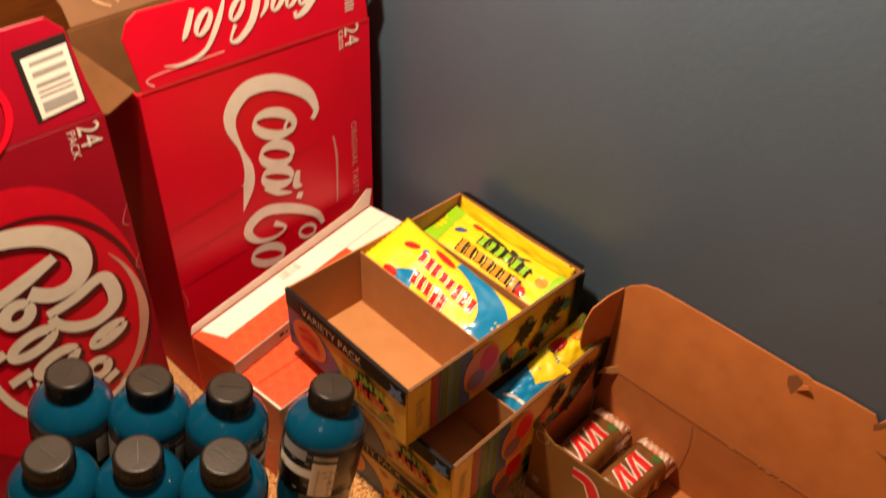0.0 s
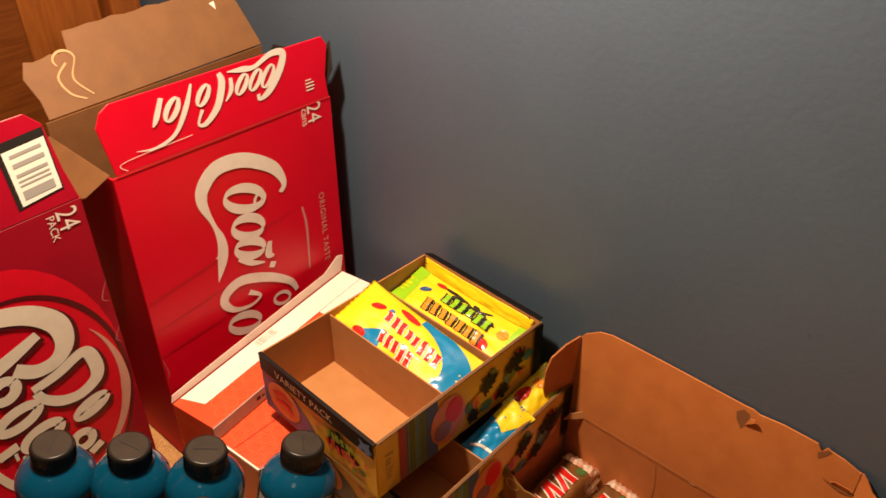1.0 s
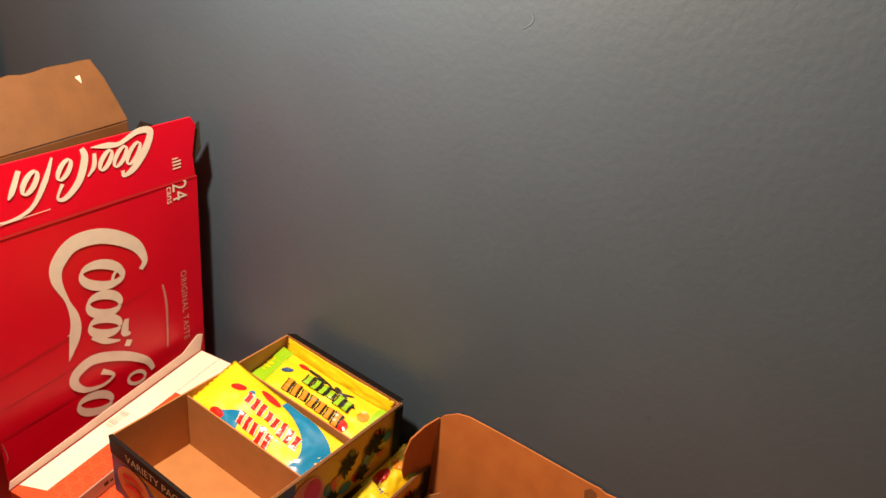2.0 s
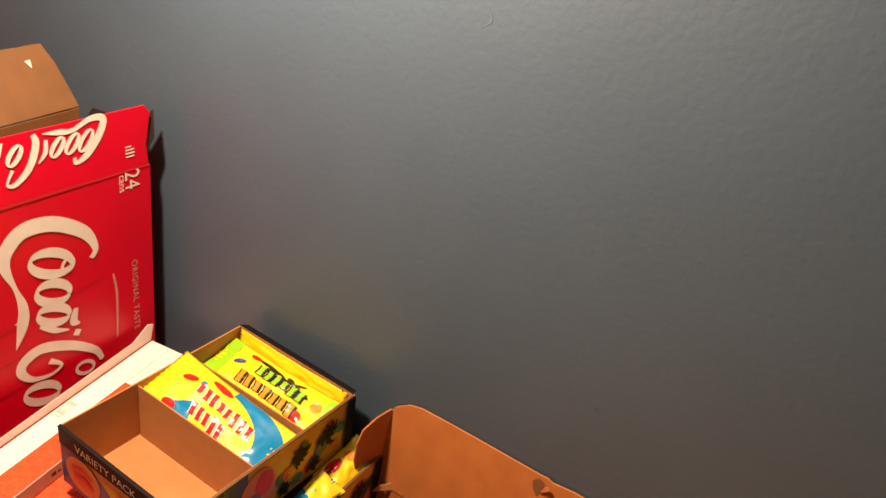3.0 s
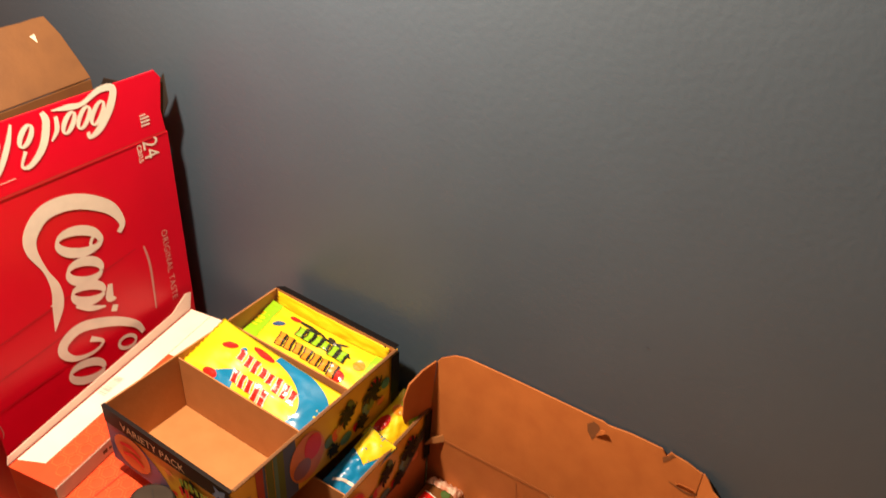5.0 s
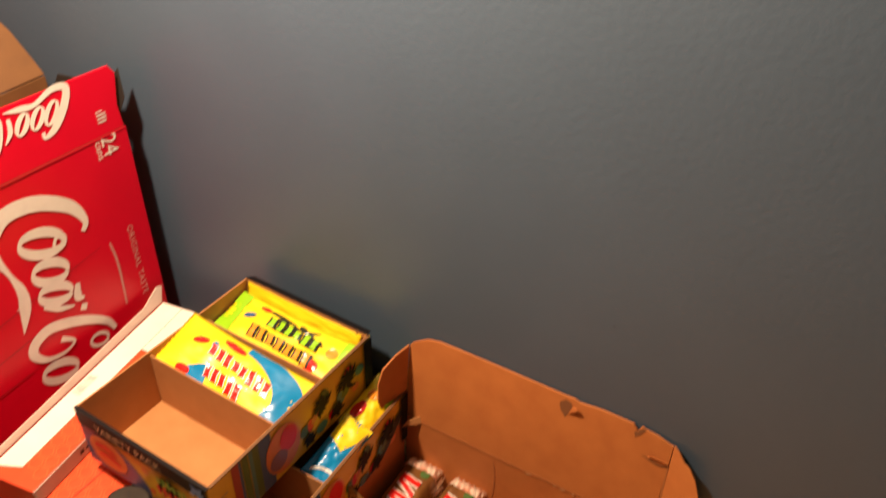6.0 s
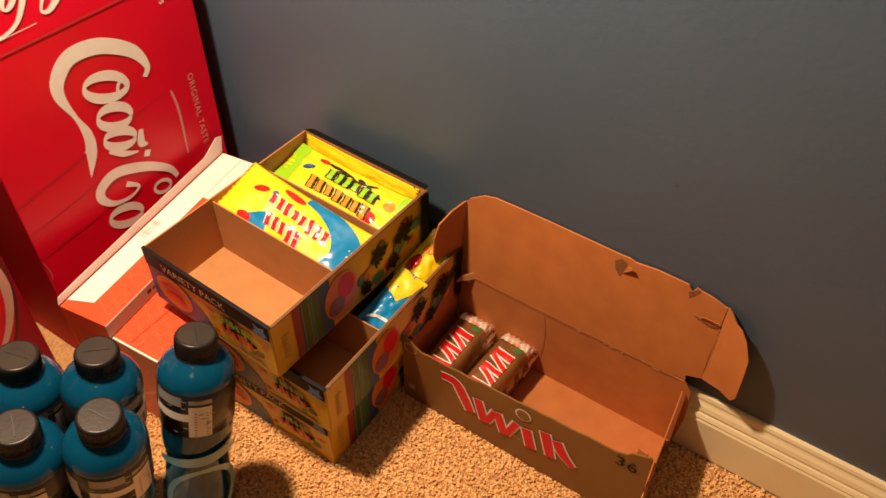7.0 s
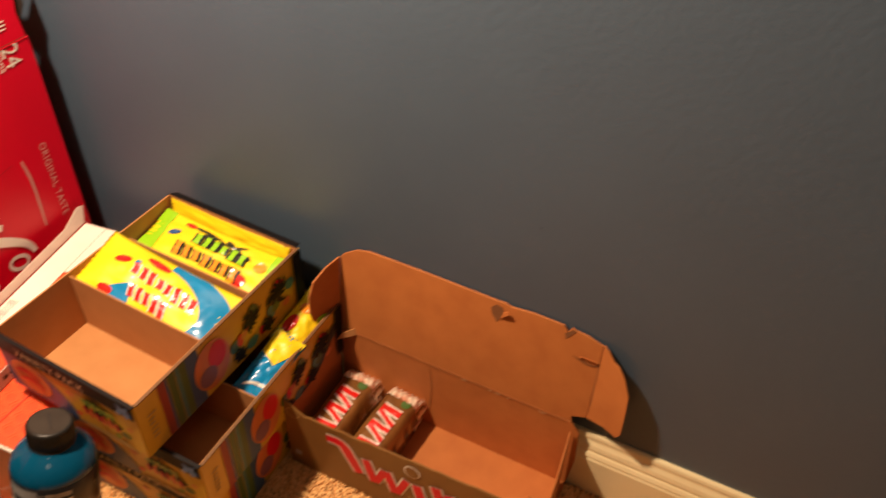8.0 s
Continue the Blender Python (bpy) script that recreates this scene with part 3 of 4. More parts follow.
part("front_panel", block(-0.0003, 0.278, -0.0012, -0.0002, 0.001, 0.0196, 0.0003), mat("pale_carton_edge", (0.56, 0.47, 0.38), 0.5), upc)
part("fine_print", bars(0.060, 0.008, 0.008, 0.0, 6, side, 0.0016, 2, 0.006, 0.005), DARK_EDGE, upc)
part("raised_flap", slab([(0.0, 0), (0.278, 0), (0.288, 0.018), (0.279, 0.022), (0.25, 0.012), (0.03, 0.009), (0.004, 0.008)], plane_map((0, 0.0612, 0.0195), (1, 0, 0), (0, 0.25, 1)), 0.0012), mat("pinkish_inside_board", (0.72, 0.55, 0.46), 0.6), upc)
bm = bmesh.new()
rr = random.Random(4)
for i in range(14):
    a = 0.116 + i * 0.0022
    w = 0.0010 * rr.choice((0.6, 1, 1.4))
    bm.faces.new([bm.verts.new(top(a + x, 0.046 + y, 0.0006)) for x, y in ((0, 0), (w, 0), (w, 0.011), (0, 0.011))])
part("barcode", bm, LABEL_GREY, upc)

# ---- candy variety boxes ----
BX, BY, BZ, BT = 0.2340, 0.1725, 0.0735, 0.0018


def variety_box(place, label, turn=0.0):
    o = thing("candy_box", place, label, "box", "stacked candy boxes", turn)
    part("panel", block(0, BT, 0, BY, 0, BZ, 0.0005), KRAFT, o)
    part("panel", block(BX - BT, BX, 0, BY, 0, BZ, 0.0005), KRAFT, o)
    part("panel", block(BT + 0.0002, BX - BT - 0.0002, 0, BT, 0, BZ, 0.0005), KRAFT, o)
    part("panel", block(BT + 0.0002, BX - BT - 0.0002, BY - BT, BY, 0, BZ, 0.0005), KRAFT, o)
    part("bottom_panel", block(BT + 0.0002, BX - BT - 0.0002, BT + 0.0002, BY - BT - 0.0002, 0.0005, 0.0023), KRAFT, o)
    part("rim", block(-0.0022, BT, -0.001, BY, BZ - 0.0010, BZ + 0.0006, 0.0004), BLACK, o, "dark folded rim")
    part("rim", block(BX - BT, BX, 0, BY, BZ + 0.0001, BZ + 0.0006), BLACK, o, "dark folded rim")
    part("rim", block(BT + 0.0004, BX - BT - 0.0004, -0.0021, BT * 0.6, BZ - 0.0010, BZ + 0.0004, 0.0003), KRAFT_DULL, o, "worn brown cut edge")
    # printed outside, end panel: a from the far end to the front corner
    e = plane_map((0, BY, 0), (0, -1, 0), (0, 0, 1))
    L, H = BY, BZ
    part("printed_end", slab([(0.0, 0.0005), (L, 0.0005), (L, H - 0.0006), (0.0, H - 0.0006)], lambda a, b, c=0: e(a, b, c + 0.0009), 0.0008, bevel=0), YELLOW, o, "yellow printed end")
    q = lambda a, b, c=0: e(min(max(a, 0.0004), L - 0.0004), min(max(b, 0.0008), H - 0.0008), c + 0.0009)
    part("blue_swoosh", disc(0.034, 0.016, 0.056, 0.034, q, 0.0004, tilt=-0.35), BLUE_INK, o)
    part("round_print", disc(0.034, 0.028, 0.026, 0.022, q, 0.0008), ORANGE_CIRC, o)
    for pts in ([(0.018, 0.034, 0.002), (0.034, 0.038, 0.003), (0.048, 0.032, 0.002)], [(0.020, 0.022, 0.002), (0.036, 0.026, 0.003), (0.050, 0.020, 0.002)]):
        part("round_print_stroke", ribbon(pts, q, 0.0012), RED, o)
    part("top_band", sheet([(0.0, H - 0.021), (L, H - 0.019), (L, H - 0.0008), (0.0, H - 0.0008)], q, 0.0011), BLACK, o, "black band along the rim")
    writing("VARIETY PACK", 0.0130, q, 0.026, H - 0.0155, mat("pale_gold_ink", (0.72, 0.56, 0.30), 0.45), o, lift=0.0015, wide=1.02)
    r = random.Random(7)
    for i in range(14):
        part("emblem_blot", disc(0.124 + r.uniform(-0.022, 0.022), 0.036 + r.uniform(-0.010, 0.014), r.uniform(0.003, 0.007), r.uniform(0.002, 0.004), q, 0.0009 + 0.00004 * i, tilt=r.uniform(0, 3), rings=2, seg=12), BLACK, o)
    for i in range(6):
        part("emblem_bar", ribbon([(0.106 + i * 0.0068, 0.046 + r.uniform(-0.001, 0.002), 0.0021), (0.108 + i * 0.0068, 0.037, 0.0018)], q, 0.0016, 3), LIME_INK, o)
        part("emblem_bar", ribbon([(0.104 + i * 0.0076, 0.032 + r.uniform(-0.001, 0.002), 0.0022), (0.106 + i * 0.0076, 0.022, 0.0019)], q, 0.0016, 3), RED, o)
    for a, b, ra, ink in ((0.088, 0.040, 0.005, ORANGE_CIRC), (0.152, 0.020, 0.006, GREEN_INK), (0.092, 0.014, 0.004, RED), (0.160, 0.034, 0.004, ORANGE_CIRC), (0.140, 0.012, 0.004, LIME_INK)):
        part("fruit_print", disc(a, b, ra, ra * 0.7, q, 0.0007, rings=2, seg=14), ink, o)
    part("blue_fleck", sheet([(0.150, 0.056), (0.155, 0.054), (0.158, 0.059), (0.163, 0.053), (0.167, 0.058), (0.171, 0.059), (0.166, 0.065), (0.168, 0.071), (0.160, 0.067), (0.153, 0.070), (0.155, 0.063)], q, 0.0016), mat("pale_blue_ink", (0.07, 0.19, 0.42), 0.4), o)
    part("bottom_band", sheet([(0.085, 0.001), (0.165, 0.001), (0.150, 0.007), (0.095, 0.006)], q, 0.0009), GOLD_INK, o)
    # long side: a from the front corner away
    f = plane_map((0, 0, 0), (1, 0, 0), (0, 0, 1))
    part("printed_side", slab([(0.0, 0.0005), (BX, 0.0005), (BX, H - 0.0006), (0.0, H - 0.0006)], lambda a, b, c=0: f(a, b, c + 0.0009), 0.0008, bevel=0), YELLOW, o, "yellow printed long side")
    q2 = lambda a, b, c=0: f(min(max(a, 0.0004), BX - 0.0004), min(max(b, 0.0008), H - 0.0008), c + 0.0009)
    # The red stripe's ink is darkened, as this long side lies in shade.
    for a0, a1, ink in ((0.027, 0.036, SHADED_RED), (0.036, 0.039, BLUE_INK), (0.040, 0.048, GREEN_INK), (0.049, 0.054, TEAL_INK), (0.054, 0.062, GREEN_INK), (0.062, 0.078, BLUE_INK)):
        part("stripe", sheet([(a0, 0.001), (a1, 0.001), (a1, H - 0.001), (a0, H - 0.001)], q2, 0.0005), ink, o)
    part("fine_print", bars(0.010, 0.018, 0.0, 0.006, 6, q2, 0.0006, 3, 0.010, 0.003), GOLD_INK, o)
    part("round_print", disc(0.092, 0.036, 0.024, 0.030, q2, 0.0009), ORANGE_CIRC, o)
    part("round_print", disc(0.100, 0.044, 0.012, 0.016, q2, 0.0012), RED, o)
    part("round_print", disc(0.084, 0.026, 0.012, 0.012, q2, 0.0013), PURPLE_INK, o)
    r = random.Random(11)
    for i in range(12):
        a, b = 0.124 + i * 0.0080, 0.030 + r.uniform(-0.020, 0.022)
        part("print_blot", disc(a, b, r.uniform(0.005, 0.010), r.uniform(0.004, 0.008), q2, 0.0008 + 0.00005 * i, tilt=r.uniform(0, 3), rings=2, seg=14),
             (GREEN_INK, RED, ORANGE_CIRC, TEAL_INK)[i % 4], o)
    for ca, cb, rad in ((0.150, 0.044, 0.017), (0.192, 0.046, 0.019), (0.172, 0.018, 0.012), (0.128, 0.014, 0.010)):
        for k in range(11):
            w = 2 * math.pi * k / 11 + r.uniform(-0.2, 0.2)
            ln = rad * r.uniform(0.6, 1.1)
            part("print_splash", ribbon([(ca, cb, 0.0026), (ca + ln * 0.6 * math.cos(w), cb + ln * 0.6 * math.sin(w), 0.0024), (ca + ln * math.cos(w + 0.3), cb + ln * math.sin(w + 0.3), 0.0006)], q2, 0.0016, 3), BLACK, o)
    part("corner_band", sheet([(BX - 0.014, 0.001), (BX - 0.0005, 0.001), (BX - 0.0005, H - 0.001), (BX - 0.014, H - 0.001)], q2, 0.0024), BLACK, o)
    return o


def divider(owner, x):
    part("divider", block(x, x + 0.0016, BT + 0.001, BY - BT - 0.001, 0.003, BZ - 0.003, 0.0004), KRAFT, owner)


bottom_box = variety_box((0.4110, 0.3430, 0), "yellow printed candy box at the bottom of the stack", turn=0.4)
middle_box = variety_box((0.4070, 0.3350, 0.0740), "open yellow candy box with one empty compartment", turn=0.0)
upper_box = variety_box((0.3940, 0.3800, 0.1482), "open yellow candy box with two bags and empty compartment", turn=-2.2)
for ob in (middle_box, upper_box):
    divider(ob, 0.088)
    part("divider", block(0.165, 0.1666, BT + 0.001, BY - BT - 0.001, 0.003, BZ - 0.012, 0.0004), KRAFT, ob)
    # The black lip stands for the panel's dark outside plus shade behind it.
    part("rim_lip", slab([(0.002, 0), (BY - 0.002, 0), (BY - 0.004, 0.0085), (0.004, 0.0085)], plane_map((BX + 0.0003, 0, BZ), (0, 1, 0), (0.008, 0, -0.004)), 0.0012, bevel=0), BLACK, ob, "black rim lip, also standing for the shade behind")


# ---- candy bags ----
IN_UPPER = pose(0.3940, 0.3800, 0.1502, 0, 0, -2.2) @ pose(0.3965, 0.3775, 0.1465).inverted()
IN_MIDDLE = pose(0.0015, -0.0045, 0.0025)


def bag_map(o, u, v, length, width, bulge, seed, carry):
    """A pillow: a along its length, b across, both 0..1; c lifts off the skin."""
    turned = carry.to_3x3()
    o, u, v = carry @ Vector(o), turned @ Vector(u).normalized(), turned @ Vector(v).normalized()
    n = v.cross(u).normalized()

    def put(a, b, c=0.0, under=False):
        aa, bb = min(max(a, 0), 1), min(max(b, 0), 1)
        h = (1 - abs(2 * aa - 1) ** 4) * (1 - abs(2 * bb - 1) ** 2.6)
        wr = noise.noise(Vector((a * 7 + seed, b * 5, seed * 1.7))) * 0.0022 + noise.noise(Vector((a * 21 + seed, b * 13, 3.1))) * 0.0008
        end = 1 - min(1, min(aa, 1 - aa) * 9)
        ripple = 0.0010 * math.sin(b * 60) * end
        pinch = 1 - 0.07 * (1 - abs(2 * aa - 1) ** 2)
        z = (-0.35 if under else 1.0) * bulge * h + wr * (0.3 + h) + ripple
        return o + u * (a * length) + v * ((0.5 + (b - 0.5) * pinch) * width) + n * (z + c)
    return put


def bag(label, put, skin, group="candy bags"):
    o = thing("candy_bag", (0, 0, 0), label, "candy", group)
    bm = bmesh.new()
    N, M = 36, 22
    layers = []
    for under in (False, True):
        layers.append([[bm.verts.new(put(i / N, j / M, 0, under)) for j in range(M + 1)] for i in range(N + 1)])
    for g in layers:
        for i in range(N):
            for j in range(M):
                bm.faces.new((g[i][j], g[i + 1][j], g[i + 1][j + 1], g[i][j + 1]))
    bmesh.ops.remove_doubles(bm, verts=bm.verts[:], dist=0.0001)
    part("pouch", bm, skin, o, smooth=True)
    return o


def zone(owner, put, pts_top, pts_bot, skin, lift, name="print_band"):
    """A printed area between two curves b(a) given as matching points."""
    t, b = smooth_line(pts_top, 8), smooth_line(pts_bot, 8)
    bm = bmesh.new()
    K = 8
    rows = [[bm.verts.new(put(p[0] + (q[0] - p[0]) * k / K, p[1] + (q[1] - p[1]) * k / K, lift)) for k in range(K + 1)] for p, q in zip(t, b)]
    for r, s in zip(rows, rows[1:]):
        for k in range(K):
            bm.faces.new((r[k], r[k + 1], s[k + 1], s[k]))
    part(name, bm, skin, owner, smooth=True)


# a runs from the back end to the front, b from the wall side to the room side
p1 = bag_map((0.5520, 0.5500, 0.2230), (0.006, -0.155, -0.022), (-1, 0, -0.26), 0.165, 0.069, 0.009, 2.0, IN_UPPER)
fish = bag("yellow and blue glossy bag of chewy candy", p1, BAG_YELLOW)
zone(fish, p1, [(0.16, 0.99), (0.24, 0.80), (0.36, 0.62)], [(0.30, 0.99), (0.34, 0.97), (0.40, 0.96)], BAG_BLUE, 0.0005, "blue_swoosh")
zone(fish, p1, [(0.50, 0.02), (0.62, 0.03), (0.78, 0.05), (0.97, 0.30), (0.98, 0.80)], [(0.50, 0.14), (0.64, 0.22), (0.78, 0.42), (0.84, 0.66), (0.80, 0.97)], BAG_BLUE, 0.0005, "blue_swoosh")
for c in ((0.20, 0.35, 0.040, 0.085, 0.4), (0.42, 0.17, 0.09, 0.06, 0.3), (0.22, 0.88, 0.05, 0.07, 0.1)):
    part("red_candy_print", disc(c[0], c[1], c[2], c[3], p1, 0.0008, tilt=c[4], rings=4, seg=24), BAG_RED, fish)
part("blue_dot", disc(0.30, 0.30, 0.022, 0.05, p1, 0.0008, rings=3, seg=20), BAG_BLUE, fish)
part("blue_dot", disc(0.36, 0.80, 0.02, 0.04, p1, 0.0008, rings=3, seg=20), BAG_BLUE, fish)


def bar_row(a0, a1, b0, b1, h, n, w, seed, lean=0.012):
    """A row of short thick leaning strokes that stand for a printed emblem."""
    r = random.Random(seed)
    rows = []
    for i in range(n):
        t = i / (n - 1)
        a, b, k = a0 + (a1 - a0) * t, b0 + (b1 - b0) * t, h * r.uniform(0.75, 1.1)
        rows.append([(a - lean, b - k, w), (a + r.uniform(-0.5, 0.5) * lean, b, w * 0.85), (a + lean * 0.6, b + k, w)])
    return rows


for lift, grow, ink in ((0.0008, 0.007, BAG_WHITE), (0.0011, 0.0, BAG_RED)):
    for pts in bar_row(0.32, 0.77, 0.40, 0.52, 0.110, 8, 0.0185, 3) + bar_row(0.38, 0.62, 0.72, 0.78, 0.115, 5, 0.0185, 4):
        part("emblem_bar", ribbon([(a, b, w + grow) for a, b, w in pts], p1, lift, 6), ink, fish)
p2 = bag_map((0.6215, 0.546, 0.2050), (0, -0.165, 0.000), (-1, 0, -0.20), 0.166, 0.060, 0.006, 5.0, IN_UPPER)
sour = bag("yellow bag of sour gummy candy with lime ends", p2, BAG_YELLOW)
zone(sour, p2, [(0.0, 0.02), (0.05, 0.02), (0.10, 0.02)], [(0.0, 0.98), (0.06, 0.98), (0.14, 0.98)], BAG_GREEN, 0.0005, "lime_end")
zone(sour, p2, [(0.90, 0.02), (0.95, 0.02), (1.0, 0.02)], [(0.94, 0.98), (0.97, 0.98), (1.0, 0.98)], BAG_GREEN, 0.0005, "lime_end")
part("blue_print", disc(0.19, 0.42, 0.03, 0.08, p2, 0.0008, tilt=0.4, rings=3, seg=20), BLUE_INK, sour)
part("red_print", disc(0.26, 0.16, 0.05, 0.045, p2, 0.0008, tilt=0.2, rings=3, seg=20), BAG_RED, sour)
part("red_print", disc(0.80, 0.80, 0.055, 0.12, p2, 0.0012, rings=4, seg=24), BAG_RED, sour)
part("orange_print", disc(0.87, 0.40, 0.04, 0.11, p2, 0.0008, rings=4, seg=24), BAG_ORANGE, sour)
r = random.Random(21)
for i in range(12):
    part("black_splash", disc(0.36 + i * 0.033, 0.20 + r.uniform(-0.07, 0.10) + 0.006 * i, r.uniform(0.018, 0.034), r.uniform(0.05, 0.10), p2, 0.0008 + i * 0.00003, tilt=r.uniform(0, 3), rings=2, seg=12), BAG_BLACK, sour)
for lift, grow, pair in ((0.0014, 0.014, (BAG_BLACK, BAG_BLACK)), (0.0019, 0.0, (BAG_GREEN, BAG_ORANGE))):
    for pts in bar_row(0.38, 0.74, 0.38, 0.42, 0.120, 6, 0.020, 5, 0.008):
        part("emblem_bar", ribbon([(a, b, w + grow) for a, b, w in pts], p2, lift, 6), pair[0], sour)
    for pts in bar_row(0.30, 0.76, 0.70, 0.76, 0.130, 7, 0.020, 6, 0.008):
        part("emblem_bar", ribbon([(a, b, w + grow) for a, b, w in pts], p2, lift + 0.0001, 6), pair[1], sour)
p3 = bag_map((0.6272, 0.545, 0.2165), (0, -1, 0.0), (-0.22, 0, -1), 0.160, 0.040, 0.0010, 9.0, IN_UPPER)
bag("plain yellow bag edge standing against the box side", p3, BAG_YELLOW)
# bags under, poking out of the middle box
p4 = bag_map((0.4985, 0.376, 0.1360), (0.30, -0.03, 0.08), (0.02, -1, -0.35), 0.075, 0.036, 0.006, 12.0, IN_MIDDLE)
b4 = bag("crumpled blue and yellow candy bag with folded corner", p4, BAG_BLUE)
zone(b4, p4, [(0.62, 0.02), (0.80, 0.02), (0.99, 0.02)], [(0.50, 0.6), (0.80, 0.9), (0.99, 0.98)], BAG_YELLOW, 0.0006)
part("pale_stripe", ribbon([(0.10, 0.2, 0.02), (0.18, 0.5, 0.02), (0.20, 0.8, 0.02)], p4, 0.0009), BAG_WHITE, b4)
p5 = bag_map((0.566, 0.3775, 0.1440), (0.30, -0.02, 0.05), (0.02, -1, -0.4), 0.072, 0.036, 0.007, 15.0, IN_MIDDLE)
b5 = bag("yellow candy bag with lime crimped end", p5, BAG_YELLOW)
zone(b5, p5, [(0.72, 0.30), (0.85, 0.20), (1.0, 0.05)], [(0.55, 0.98), (0.80, 0.98), (1.0, 0.98)], BAG_GREEN, 0.0006, "lime_end")
part("red_print", disc(0.30, 0.25, 0.16, 0.18, p5, 0.0008, rings=3, seg=20), BAG_RED, b5)
part("orange_print", disc(0.62, 0.35, 0.10, 0.2, p5, 0.0009, rings=3, seg=20), BAG_ORANGE, b5)

# ---- brown candy-bar box ----
TX, TY, TZ = 0.112, 0.286, 0.110
tb = thing("candy_bar_box", (0.527, 0.048, 0), "open brown 36-count candy bar box, torn kraft inside", "box")
t = 0.002
FOLD = mat("pressed_fold", (0.41, 0.145, 0.038), 0.8)
PALE_FOLD = mat("rubbed_fold", (0.60, 0.34, 0.15), 0.8)
TEAR_SHADE = mat("shaded_torn_board", (0.20, 0.075, 0.022), 0.9)
fr = plane_map((0, TY, 0), (0, -1, 0), (0, 0, 1))
jag = random.Random(31)
top_edge = [(TY, 0.124), (TY - 0.003, 0.127), (TY - 0.020, 0.119), (TY - 0.024, 0.113)]
n = 22
top_edge += [(TY - 0.026 - (TY - 0.070) * i / n, 0.110 - 0.015 * i / n + jag.uniform(-0.0010, 0.0010)) for i in range(1, n)]
top_edge += [(0.034, 0.096), (0.026, 0.094), (0.018, 0.098), (0.011, 0.104), (0.004, 0.108), (0.0, 0.107)]
part("front_panel", slab([(0, 0), (TY, 0), *top_edge], fr, t, bevel=0.0004), BROWN_BOX, tb, "gold-brown printed front with red emblem")
part("front_lining", slab([(0.002, 0.002), (TY - 0.002, 0.002), (TY - 0.002, 0.106), (TY - 0.03, 0.106), (0.05, 0.091), (0.02, 0.090), (0.002, 0.100)], lambda a, b, c=0: fr(a, b, c - t - 0.0004), 0.0006, bevel=0), KRAFT_IN, tb)
part("corner_fold", slab([(0.0, 0.0), (0.016, 0.0), (0.013, 0.026), (0.002, 0.030)], plane_map((0.0026, 0.004, 0.090), (0.5, 1, 0), (0.15, 0.05, 1)), 0.0014, bevel=0), KRAFT_IN, tb, "bent corner of the torn end")
part("bottom_panel", block(t + 0.0008, TX - 0.0002, 0.006, TY - 0.002, 0.0005, 0.0035), KRAFT_IN, tb)
bkp = plane_map((TX, TY, 0), (0, -1, 0), (0, 0, 1))
part("back_panel", slab([(0, 0), (TY - 0.006, 0), (TY - 0.001, 0.050), (TY - 0.003, TZ - 0.014), (TY - 0.013, TZ), (0.0, TZ)], bkp, t, bevel=0.0004), KRAFT_IN, tb)
part("fold_line", ribbon([(0.113, 0.030, 0.0004), (0.115, 0.070, 0.0007), (0.112, 0.102, 0.0003)], bkp, 0.0004), FOLD, tb)
part("fold_line", ribbon([(0.004, TZ - 0.002, 0.0005), (0.10, TZ - 0.003, 0.0008), (0.20, TZ - 0.002, 0.0007), (0.27, TZ - 0.002, 0.0004)], bkp, 0.0004), FOLD, tb)
for a0, a1 in ((0.150, 0.157), (0.182, 0.185), (0.189, 0.196), (0.203, 0.206), (0.238, 0.247)):
    part("rubbed_fold", ribbon([(a0, TZ - 0.002, 0.0003), ((a0 + a1) / 2, TZ - 0.0025, 0.0010), (a1, TZ - 0.002, 0.0003)], bkp, 0.0007), PALE_FOLD, tb)
sg = plane_map((0.001, -0.003, 0), (1, 0.125, 0), (0, 0, 1))
part("side_panel", slab([(0.003, 0), (TX - 0.003, 0), (TX - 0.003, 0.098), (0.100, 0.090), (0.084, 0.086), (0.066, 0.085), (0.046, 0.088), (0.030, 0.096), (0.016, 0.108), (0.003, 0.118)], sg, 0.0016, bevel=0.0003), KRAFT_IN, tb, "end wall with a shallow curved cut-out, set askew")
lid_up = Vector((0.011, 0, 0.105))
ld = plane_map((TX, TY, TZ), (0, -1, 0), lid_up)
rag = [(0.3135, 0.090), (0.306, 0.0985), (0.300, 0.1010), (0.293, 0.1085), (0.288, 0.1120), (0.284, 0.1115), (0.270, 0.1160), (0.258, 0.1175), (0.254, 0.1190), (0.251, 0.1120), (0.246, 0.1185), (0.215, 0.1190),
       (0.192, 0.1165), (0.186, 0.1185), (0.178, 0.1180), (0.10, 0.1190), (0.060, 0.1190), (0.034, 0.1185), (0.020, 0.1150), (0.004, 0.1040), (0.0, 0.098)]
lid = part("lid", slab([(0.0, 0.002), (0.02, 0.0), (TY - 0.03, 0.0), (TY - 0.013, 0.002), (TY - 0.014, 0.008), (TY + 0.001, 0.014), (TY, 0.050), (TY, 0.1118), *[p for p in rag if p[0] < TY], (-0.001, 0.04)], ld, 0.002, bevel=0.0004), KRAFT_IN, tb, "kraft lid leaning open against the wall")


def bent(a, b, c=0.0):
    return ld(a, b, c + max(0.0, a - TY) * 0.33)


